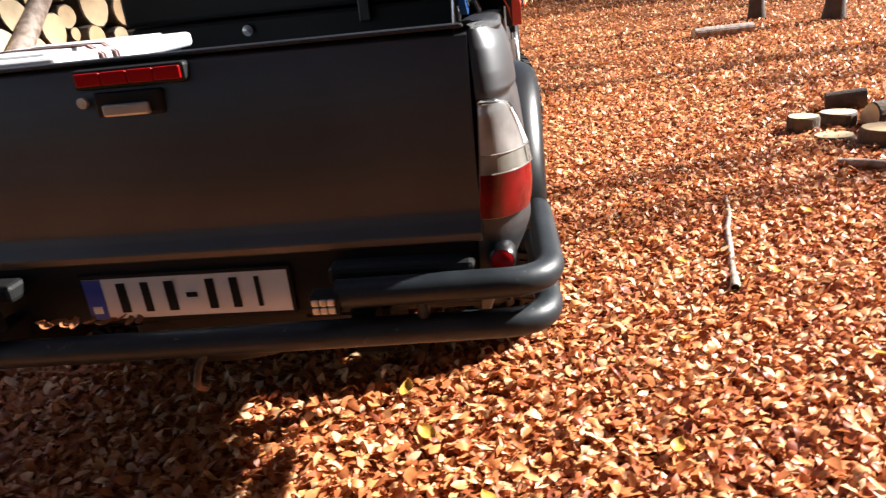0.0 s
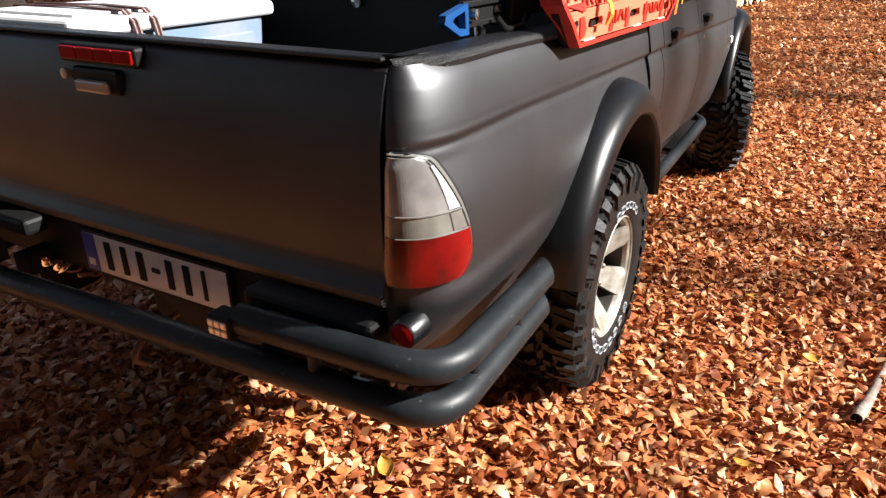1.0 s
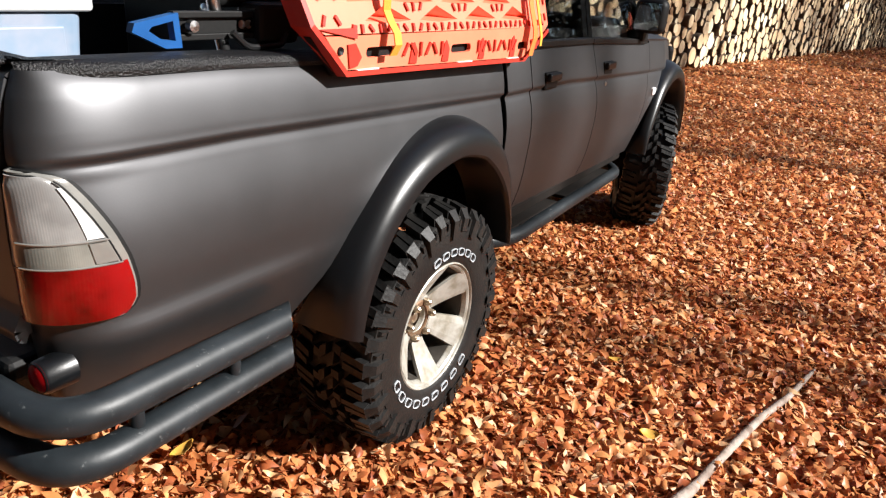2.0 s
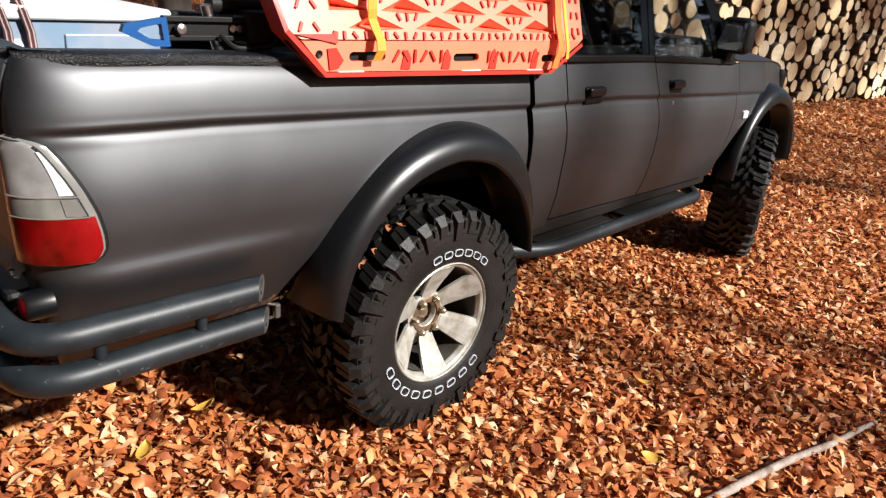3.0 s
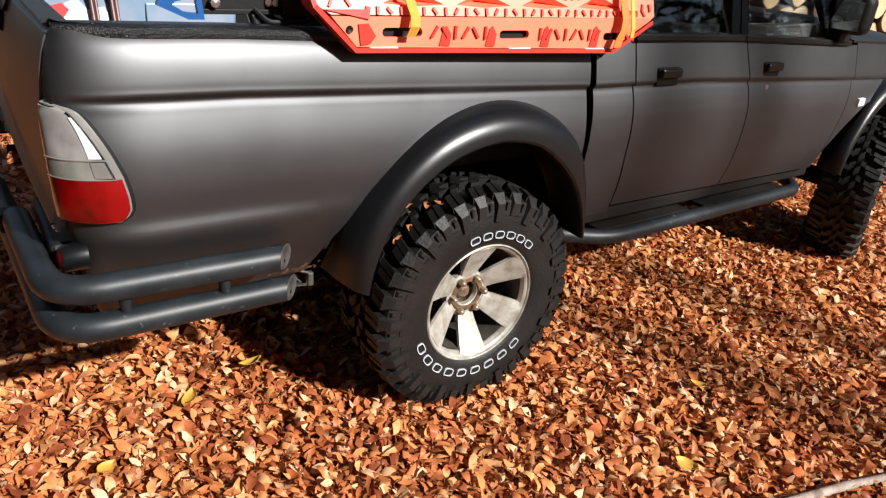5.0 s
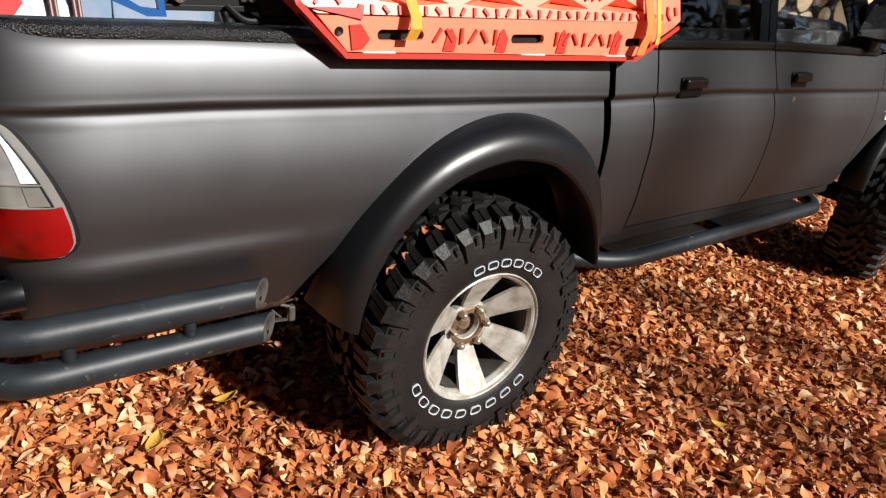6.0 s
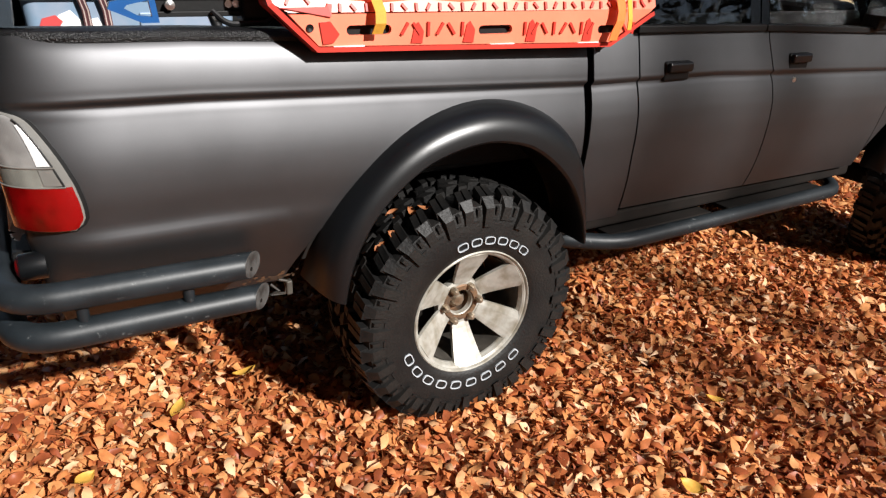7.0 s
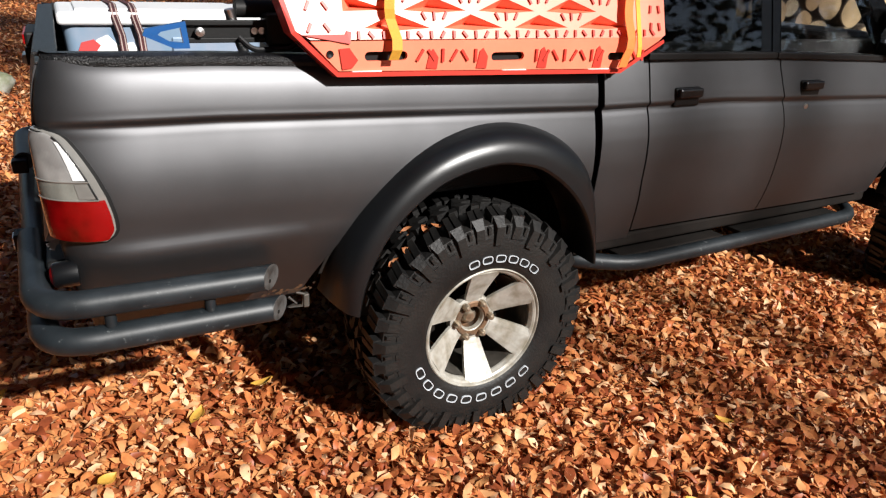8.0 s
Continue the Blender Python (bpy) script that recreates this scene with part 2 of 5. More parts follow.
nt.links.new(dark.outputs[0], tone.inputs[1])
nt.links.new(wide.outputs["Fac"], tone.inputs[2])
nt.links.new(tone.outputs[0], nt.nodes["Principled BSDF"].inputs["Base Color"])
LEAF = leaf_material("dry_beech_leaf", ((0.0, (0.24, 0.055, 0.018)), (1.0, (0.86, 0.57, 0.33)), (0.2, (0.46, 0.130, 0.038)), (0.5, (0.64, 0.235, 0.070)),
                                        (0.75, (0.74, 0.345, 0.120))), 0.45)
OLD_LEAF = leaf_material("crushed_beech_leaf", ((0.0, (0.30, 0.075, 0.024)), (1.0, (0.66, 0.30, 0.11)), (0.5, (0.50, 0.155, 0.045))), 0.6)
TYRE_LEAF = leaf_material("brown_curled_leaf", ((0.0, (0.26, 0.07, 0.02)), (1.0, (0.42, 0.17, 0.06))), 0.6)
YELLOW_LEAF = leaf_material("yellow_leaf", ((0.0, (0.62, 0.36, 0.04)), (1.0, (0.70, 0.40, 0.07))), 0.5)
CROWN = leaf_material("autumn_crown", ((0.0, (0.22, 0.08, 0.02)), (1.0, (0.55, 0.27, 0.07)), (0.5, (0.40, 0.17, 0.04))), 0.6)
# deep shade is put into these leaf colours to darken reflections
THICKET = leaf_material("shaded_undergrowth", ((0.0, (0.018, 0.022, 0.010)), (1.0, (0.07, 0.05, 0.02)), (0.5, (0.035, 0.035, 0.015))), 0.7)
GLASS = material("tinted_glass", (0.22, 0.24, 0.24), 0.02, 0.0, trans=1.0)
CLEAR_GLASS = material("clear_glass", (0.90, 0.92, 0.91), 0.015, 0.0, trans=1.0)
GLASS.node_tree.nodes["Principled BSDF"].inputs["IOR"].default_value = CLEAR_GLASS.node_tree.nodes["Principled BSDF"].inputs["IOR"].default_value = 1.45
MIRROR = material("mirror_glass", (0.85, 0.85, 0.85), 0.02, 1.0)


# ---- building helpers ----
def part(name, *given, label="", smooth=False, where=None):
    """One mesh object, under a thing or a part: a bmesh, or points and faces; then material, parent and label."""
    me = bpy.data.meshes.new(name)
    if isinstance(given[0], bmesh.types.BMesh):
        given[0].to_mesh(me)
        given[0].free()
        given = given[1:]
    else:
        me.from_pydata([tuple(v) for v in given[0]], [], given[1])
        given = given[2:]
        if given[0] in (GLASS, CLEAR_GLASS):
            bm = bmesh.new()
            bm.from_mesh(me)
            bmesh.ops.recalc_face_normals(bm, faces=bm.faces)
            bm.to_mesh(me)
            bm.free()
    me.materials.append(given[0])
    if smooth:
        me.shade_smooth()
        me.set_sharp_from_angle(angle=radians(38))
    ob = new(name, me)
    ob.parent = given[1] if len(given) > 1 else None
    if where is not None:
        ob.matrix_basis = where
    note = given[2] if len(given) > 2 else label
    if note:
        ob["label"] = note
    return ob


def thing(name, label, category, at=None, group="", kind=""):
    ob = new(name)
    if at is not None:
        ob.matrix_basis = at
    return tagged(ob, label, category, group, kind)


def sheet(P, thick=0.004, flip=False):
    """A grid of points (rows, columns, 3) as a sheet of that thickness, its outside on the grid."""
    P = np.asarray(P, float)
    nu, nv = P.shape[:2]
    du, dv = np.gradient(P, axis=0), np.gradient(P, axis=1)
    n = np.cross(du, dv)
    n /= np.linalg.norm(n, axis=2, keepdims=True) + 1e-12
    if flip:
        n = -n
    Q = P - n * thick
    verts = np.concatenate([P.reshape(-1, 3), Q.reshape(-1, 3)])
    k, faces = nu * nv, []

    def quad(a, b, c, d):
        faces.append((d, c, b, a) if flip else (a, b, c, d))

    for i in range(nu - 1):
        for j in range(nv - 1):
            a, b, c, d = i * nv + j, (i + 1) * nv + j, (i + 1) * nv + j + 1, i * nv + j + 1
            quad(a, b, c, d)
            quad(k + d, k + c, k + b, k + a)
    for i in range(nu - 1):
        a, b = i * nv, (i + 1) * nv
        quad(b, a, k + a, k + b)
        a, b = i * nv + nv - 1, (i + 1) * nv + nv - 1
        quad(a, b, k + b, k + a)
    for j in range(nv - 1):
        a, b = j, j + 1
        quad(a, b, k + b, k + a)
        a, b = (nu - 1) * nv + j, (nu - 1) * nv + j + 1
        quad(b, a, k + a, k + b)
    return verts, faces


def tube(points, r, seg=12, caps=True):
    """A round bar along points; r may be one radius or one for each point."""
    pts = [Vector(p) for p in points]
    rs = [r] * len(pts) if np.isscalar(r) else list(r)
    verts, faces = [], []
    up = None
    for i, p in enumerate(pts):
        d = ((pts[min(i + 1, len(pts) - 1)] - p).normalized() + (p - pts[max(i - 1, 0)]).normalized()).normalized()
        if up is None:
            up = d.orthogonal().normalized()
        up = (up - d * up.dot(d)).normalized()
        side = d.cross(up)
        for k in range(seg):
            a = 2 * math.pi * k / seg
            verts.append(p + (up * math.cos(a) + side * math.sin(a)) * rs[i])
    for i in range(len(pts) - 1):
        for k in range(seg):
            a, b = i * seg + k, i * seg + (k + 1) % seg
            faces.append((a, b, b + seg, a + seg))
    if caps:
        faces.append(tuple(reversed(range(seg))))
        faces.append(tuple(range((len(pts) - 1) * seg, len(pts) * seg)))
    return verts, faces


def bend(points, r=0.08, n=6):
    """Round the corners of a polyline."""
    pts = [Vector(p) for p in points]
    out = [pts[0]]
    for a, b, c in zip(pts, pts[1:], pts[2:]):
        d1, d2 = (a - b).normalized(), (c - b).normalized()
        cut = min(r, (a - b).length * 0.45, (c - b).length * 0.45)
        p0, p2 = b + d1 * cut, b + d2 * cut
        for k in range(n + 1):
            s = k / n
            out.append(p0 * (1 - s) ** 2 + b * 2 * s * (1 - s) + p2 * s * s)
    out.append(pts[-1])
    return out


def block(x0, x1, y0, y1, z0, z1, r=0.006, seg=2):
    """A box with rounded edges."""
    bm = bmesh.new()
    bmesh.ops.create_cube(bm, size=1)
    bmesh.ops.scale(bm, vec=(x1 - x0, y1 - y0, z1 - z0), verts=bm.verts)
    bmesh.ops.translate(bm, vec=((x0 + x1) / 2, (y0 + y1) / 2, (z0 + z1) / 2), verts=bm.verts)
    if r:
        bmesh.ops.bevel(bm, geom=bm.edges[:], offset=r, segments=seg, profile=0.5, affect="EDGES")
    return bm


def prism(outline, a0, a1, axis="x", r=0.0):
    """A flat outline pushed through from a0 to a1 along an axis; the outline holds the other two coordinates in order."""
    bm = bmesh.new()
    put = {"x": lambda p, a: (a, p[0], p[1]), "y": lambda p, a: (p[0], a, p[1]), "z": lambda p, a: (p[0], p[1], a)}[axis]
    lo, hi = [bm.verts.new(put(p, a0)) for p in outline], [bm.verts.new(put(p, a1)) for p in outline]
    n = len(outline)
    bm.faces.new(lo)
    bm.faces.new(hi)
    for k in range(n):
        bm.faces.new((lo[k], lo[(k + 1) % n], hi[(k + 1) % n], hi[k]))
    bmesh.ops.recalc_face_normals(bm, faces=bm.faces)
    if r:
        bmesh.ops.bevel(bm, geom=bm.edges[:], offset=r, segments=2, profile=0.5, affect="EDGES")
    return bm


def join(chunks):
    """Several (verts, faces) as one."""
    V, F, k = [], [], 0
    for v, f in chunks:
        V += [tuple(p) for p in v]
        F += [tuple(i + k for i in q) for q in f]
        k += len(v)
    return V, F


def lathe(profile, seg=48, axis="x"):
    """Turn a profile of (along, radius) about the x axis."""
    verts, faces = [], []
    for a, r in profile:
        for k in range(seg):
            t = 2 * math.pi * k / seg
            verts.append((a, r * math.cos(t), r * math.sin(t)))
    for i in range(len(profile) - 1):
        for k in range(seg):
            p, q = i * seg + k, i * seg + (k + 1) % seg
            faces.append((p, q, q + seg, p + seg))
    return verts, faces


# ---- ground ----
ground = tagged(part("ground", *(lambda n=60, s=300.0: (
    [(-s + 2 * s * i / n, -s + 2 * s * j / n, 0.0) for i in range(n + 1) for j in range(n + 1)],
    [(i * (n + 1) + j, (i + 1) * (n + 1) + j, (i + 1) * (n + 1) + j + 1, i * (n + 1) + j + 1) for i in range(n) for j in range(n)]))(), SOIL),
    "forest floor of brown leaf mould under fallen leaves", "ground", kind="structure")

# ---- the pickup truck ----
truck = thing("pickup_truck", "satin dark grey double-cab pickup truck with chunky off-road tyres", "pickup truck")

# side profile: height and how far the skin stands out from the reference line
PZ = np.array([0.50, 0.56, 0.60, 0.66, 0.72, 0.77, 0.79, 0.805, 0.820, 0.834, 0.850, 0.90, 0.94, 0.97, 0.99, 1.02, 1.05, 1.085, 1.100, 1.106, 1.111, 1.118, 1.15, 1.18, 1.205, 1.225, 1.238, 1.247])
PX = np.array([-0.14, -0.11, -0.086, -0.052, -0.021, 0.003, 0.0105, 0.0125, 0.0095, 0.0055, 0.0065, 0.0118, 0.0118, 0.0098, 0.0075, 0.0022, -0.0048, -0.0138, -0.0190, -0.0205, -0.0125, -0.0050, -0.0095, -0.0155, -0.0225, -0.0305, -0.0380, -0.0500])


def skin(z, x, crease=1.104):
    """A smooth pressing through the given heights, kept crisp at the crease line and the lower fold."""
    f = np.linspace(z[0], z[-1], 1500)
    raw, step = np.interp(f, z, x), (z[-1] - z[0]) / 1499

    def soft(width):
        n = max(1, int(width / step))
        k = np.hanning(2 * n + 1)
        return np.convolve(np.pad(raw, n, "reflect", reflect_type="odd"), k / k.sum(), "valid")

    near = np.clip(1 - (np.minimum(np.abs(f - crease), np.abs(f - 0.812)) - 0.016) / 0.025, 0, 1)
    near = near * near * (3 - 2 * near)
    return f, soft(0.034) * (1 - near) + soft(0.009) * near


fine_z, fine_x = skin(PZ, PX)
PLAIN = [k for k in range(len(PZ)) if not 0.76 < PZ[k] < 0.845]
plain_x = skin(PZ[PLAIN], PX[PLAIN])[1]
DZ = np.array([0.50, 0.56, 0.60, 0.66, 0.72, 0.78, 0.85, 0.93, 1.0, 1.05, 1.085, 1.100, 1.106, 1.111, 1.118, 1.15, 1.20, 1.25, 1.28, 1.30])
DX = np.array([-0.095, -0.08, -0.064, -0.040, -0.020, -0.007, 0.002, 0.009, 0.0075, 0.000, -0.009, -0.0150, -0.0165, -0.009, -0.003, -0.0095, -0.021, -0.034, -0.0425, -0.049])
fine_dz, fine_dx = skin(DZ, DX)


def sag(y):
    """The waist line runs slightly down towards the front."""
    return float(np.interp(y, [-1.2, -0.76, 0.44, 1.0, 2.2, 2.8, 3.05, 3.2, 3.3], [0.006, 0.0, -0.045, -0.045, -0.09, -0.112, -0.135, -0.165, -0.20]))


def bed_out(z, y):
    fade = min(max((y + 0.86) / 0.62, 0.0), 1.0)
    fade = fade * fade * (3 - 2 * fade)
    return float(np.interp(z - sag(y), fine_z, fine_x) * (1 - fade) + np.interp(z - sag(y), fine_z, plain_x) * fade)


def door_out(z, y):
    return float(np.interp(z - sag(y) - 0.0, fine_dz, fine_dx))


def ref_x(y):
    return float(np.interp(y, [-0.95, 0.43, 1.2, 2.1, 2.6, 3.3], [0.862, 0.842, 0.850, 0.850, 0.835, 0.70]))


ARC_Y = -0.965


def rear_y(z):
    """The rear line of the bed corner: nearly upright, rolled in at the top and drawn in below."""
    return float(np.interp(z, [0.56, 0.70, 0.80, 0.88, 0.96, 1.10, 1.16, 1.21, 1.256], [-1.105, -1.136, -1.149, -1.155, -1.158, -1.157, -1.150, -1.139, -1.121]))


def corner(theta, z, out=0.0):
    """The rounded rear corner of the bed: theta 0 at the side, 90 at the rear."""
    t = radians(theta)
    c, s = math.cos(t) ** 0.85, math.sin(t) ** 0.85
    o = bed_out(z, -1.0) + out
    notch = 0.005 * s * math.exp(-((z - 1.099) / 0.013) ** 2)
    arc = 0.862 - float(np.interp(z, [0.56, 0.847, 0.956, 1.094, 1.256], [0.742, 0.754, 0.765, 0.772, 0.764]))
    nx, ny = math.cos(t), math.sin(t)
    return (0.862 - arc + arc * c + (o + notch) * nx, ARC_Y + (rear_y(z) - ARC_Y) * s - (out - notch) * ny, z)


def mirror_x(P, s):
    P = np.array(P, float)
    P[..., 0] *= s
    return P




def arch_z(y, cy, cz, r):
    d = abs(y - cy)
    return cz + math.sqrt(max(r * r - d * d, 0.0)) if d < r else -1.0


def bed_side(s):
    rows = []
    zs = lambda lo, w: np.concatenate([np.linspace(lo, 1.0 + w, 44)[:-1], np.linspace(1.0 + w, 1.247 + w, 70)])
    for th in np.linspace(90, 0, 22):
        lo, hi = 0.565, 1.247
        rows.append([corner(th, z) for z in zs(lo, sag(-0.96))])
    for y in np.linspace(-0.952, 0.412, 96):
        lo, hi = max(0.565 if y < 0 else 0.56, arch_z(y, -0.03, 0.40, 0.56)), 1.247 + sag(y)
        rows.append([(ref_x(y) + bed_out(z, y), y, z) for z in zs(lo, sag(y))])
    return sheet(mirror_x(rows, s), 0.006, flip=s < 0)


for s in (1, -1):
    bed = part("bed_side", *bed_side(s), PAINT, truck, smooth=True)


def gate_y(z):
    return float(np.interp(z, [0.78, 0.95, 1.10, 1.16, 1.21, 1.258], [-1.160, -1.163, -1.160, -1.154, -1.143, -1.126]))


def gate_rows():
    """The tailgate skin: a rolled top, a flat field, a ledge low down and the pressed lower edge."""
    zs = np.concatenate([np.linspace(0.800, 0.808, 4), np.linspace(0.810, 0.87, 18), np.linspace(0.88, 1.22, 16), np.linspace(1.225, 1.258, 12)])
    rows = []
    for x in np.linspace(-0.762, 0.762, 41):
        col = []
        for z in zs:
            o = np.interp(z, [0.800, 0.806, 0.825, 0.852, 0.872, 1.0, 1.2, 1.24, 1.252, 1.258], [0.004, 0.016, 0.020, 0.006, 0.0, 0.004, 0.0, 0.0, -0.012, -0.03])
            col.append((x, gate_y(z) - o - 0.01 * (1 - (x / 0.76) ** 2), z))
        rows.append(col)
    return rows


tailgate = part("tailgate", *sheet(gate_rows(), 0.034), PAINT, truck, "satin dark grey tailgate in shade", smooth=True)
part("tailgate_cap", block(-0.756, 0.756, -1.137, -1.086, 1.254, 1.263, 0.004), CAP, tailgate, "black rubber edge cap")
part("handle_bezel", block(-0.055, 0.105, gate_y(1.17) - 0.022, gate_y(1.17) + 0.01, 1.142, 1.196, 0.008), BLACK, tailgate)
part("handle_flap", block(-0.032, 0.074, gate_y(1.155) - 0.032, gate_y(1.155) - 0.016, 1.145, 1.171, 0.005), CHROME, tailgate, "worn metal handle flap")
part("lock_cylinder", *lathe([(0, 0.0001), (0, 0.011), (0.012, 0.012), (0.014, 0.0001)], 16), CHROME, tailgate,
     where=pose(-0.08, gate_y(1.17) - 0.012, 1.178, 0, 0, -90))
part("brake_lamp", block(-0.095, 0.165, gate_y(1.22) - 0.028, gate_y(1.22) + 0.01, 1.203, 1.246, 0.008), BLACK, tailgate, "black brake lamp housing")
for k in range(4):
    part("lamp_lens", block(-0.085 + k * 0.0605, -0.026 + k * 0.0605, gate_y(1.22) - 0.033, gate_y(1.22) - 0.02, 1.211, 1.239, 0.003), BRAKE_LENS, tailgate, "dark red lens")

# rear crossmember, number plate and its lamp
part("rear_crossmember", block(-0.76, 0.76, -1.105, -1.0, 0.60, 0.83, 0.02), BLACK, truck)
for s in (1, -1):
    part("bumper_step", block(min(s * 0.40, s * 0.74), max(s * 0.40, s * 0.74), -1.190, -1.12, 0.715, 0.762, 0.012), BLACK, truck)
plate = part("number_plate", block(-0.262, 0.278, -1.118, -1.108, 0.626, 0.740, 0.003), WHITE, truck, "white number plate with a blue band and black bars")
part("plate_frame", *join([tuple((lambda b: ([v.co.copy() for v in b.verts], [[v.index for v in f.verts] for f in b.faces]))(
    (lambda b: (b.verts.index_update(), b)[1])(block(*e, 0.0)))) for e in (
    (-0.27, 0.286, -1.119, -1.106, 0.618, 0.627), (-0.27, 0.286, -1.119, -1.106, 0.739, 0.748),
    (-0.27, -0.261, -1.119, -1.106, 0.627, 0.739), (0.277, 0.286, -1.119, -1.106, 0.627, 0.739))]), BLACK, plate)
part("blue_band", block(-0.259, -0.211, -1.1205, -1.117, 0.629, 0.737, 0.0), EU_BLUE, plate, "blue band")
part("band_mark", block(-0.247, -0.223, -1.1225, -1.119, 0.645, 0.665, 0.0), WHITE, plate, "pale bar")
for k, (x0, w) in enumerate(((-0.185, 0.052), (-0.118, 0.045), (-0.058, 0.055), (0.010, 0.028), (0.052, 0.048), (0.114, 0.048), (0.185, 0.026))):
    h = 0.006 if k == 3 else 0.04
    part("plate_bar", block(x0 + (0 if k == 3 else 0.28 * w), x0 + (w if k == 3 else 0.72 * w), -1.1215, -1.117, 0.685 - h, 0.685 + h, 0.0), BLACK, plate, "black bar")


# tail lamps
LIM_Z = np.linspace(0.842, 1.109, 140)
LIM_T = np.interp(LIM_Z, [0.842, 0.850, 0.875, 0.91, 0.955, 1.0, 1.03, 1.06, 1.083, 1.094, 1.101, 1.106, 1.109], [24, 17, 12.5, 13, 15.5, 20.5, 25, 30.5, 36, 41, 47, 57, 75])
LIM_T = np.convolve(np.pad(LIM_T, 3, "edge"), np.ones(7) / 7, "valid")


def lamp_limit(z):
    """How far round the corner the lamp reaches: straight below, closing in a full curve at the top."""
    return float(np.interp(z, LIM_Z, LIM_T))


def lens_rows(z0, z1, out, inset=0.0, n=30, m=22, front=0.0):
    zs = z0 + (z1 - z0) * np.sin(np.linspace(0, math.pi / 2, n)) if z1 > 1.05 else np.linspace(z0, z1, n)
    rows = []
    for k in range(m):
        u = k / (m - 1)
        row = []
        for z in zs:
            th = 89.8 - 0.5 * inset - max(0.5, 89.8 - 1.5 * inset - front - lamp_limit(z)) * u
            row.append(corner(th, z, out * (1 - 0.45 * abs(2 * u - 1) ** 6)))
        rows.append(row)
    return rows


def tail_lamp(s):
    lamp = part("tail_lamp", *sheet(mirror_x(lens_rows(0.843, 1.1075, 0.006), s), 0.012, flip=s < 0), BLACK, truck, "wrap-round tail lamp in a black seal", smooth=True)
    part("lens_rim", *sheet(mirror_x(lens_rows(0.847, 1.1055, 0.013, 1.0, front=1.2), s), 0.010, flip=s < 0), LENS_RIM, lamp, "pale clear lens rim", smooth=True)
    part("inner_seal", *sheet(mirror_x(lens_rows(0.9535, 1.1030, 0.0145, 1.6, front=4.4), s), 0.010, flip=s < 0), BLACK, lamp, smooth=True)
    part("red_lens", *sheet(mirror_x(lens_rows(0.850, 0.950, 0.018, 1.8, front=1.5), s), 0.012, flip=s < 0), RED_LENS, lamp, "red lens", smooth=True)
    part("reverse_lens", *sheet(mirror_x(lens_rows(0.9512, 0.9922, 0.017, 2.2, front=5.5), s), 0.012, flip=s < 0), LENS_GREY, lamp, "grey clear lens", smooth=True)
    part("indicator_lens", *sheet(mirror_x(lens_rows(0.9932, 1.1010, 0.0175, 2.4, front=5.5), s), 0.012, flip=s < 0), CLEAR_LENS, lamp, "clear ribbed lens", smooth=True)
    # bright bowls behind the forward part of the clear lenses, and the dark seam in front of them
    for z0, z1 in ((0.9555, 0.9905), (0.998, 1.083)):
        bowl = []
        for u in np.linspace(0, 1, 8):
            bowl.append([corner(lamp_limit(z) + 7.6 + float(np.interp(z, [0.957, 0.994, 1.083], [10.5, 8.5, 2.2])) * (1 - u), z, 0.0183) for z in np.linspace(z0, z1, 12)])
        part("reflector", *sheet(mirror_x(bowl, s), 0.002, flip=s < 0), REFLECTOR if z0 > 0.99 else LENS_RIM, lamp, "bright reflector strip", smooth=True)
    part("lens_seam", *tube([(s * p[0], p[1], p[2]) for p in (corner(lamp_limit(z) + 6.6, z, 0.0172) for z in np.linspace(0.953, 1.094, 26))], 0.0017, 6), BLACK, lamp, "dark moulded seam", smooth=True)
    part("lens_foot", *tube([(s * p[0], p[1], p[2]) for p in (corner(79 - (79 - lamp_limit(0.9515) - 6) * u, 0.9515, 0.0174) for u in np.linspace(0, 1, 16))], 0.0016, 6), LENS_RIM, lamp, "pale moulded edge", smooth=True)
    part("lens_divider", *tube([(s * p[0], p[1], p[2]) for p in (corner(79 - (79 - lamp_limit(0.994) - 6) * u, 0.994, 0.0172) for u in np.linspace(0, 1, 16))], 0.0022, 6), LENS_RIM, lamp, "pale moulded divider", smooth=True)
    fog = part("fog_lamp", *lathe([(0.0, 0.0001), (0.0, 0.027), (0.006, 0.031), (0.055, 0.033), (0.06, 0.0001)], 24), FLARE, truck, "round black fog lamp housing", smooth=True,
               where=Matrix.Translation((s * 0.803, -1.176, 0.753)) @ pose(0, 0, 0, 0, 0, 90) if s > 0 else Matrix.Translation((s * 0.803, -1.176, 0.753)) @ pose(0, 0, 0, 0, 0, 90))
    part("fog_lens", *lathe([(-0.008, 0.0001), (-0.005, 0.018), (0.002, 0.0285)], 24), BRAKE_LENS, fog, "red lens", smooth=True)


for s in (1, -1):
    tail_lamp(s)

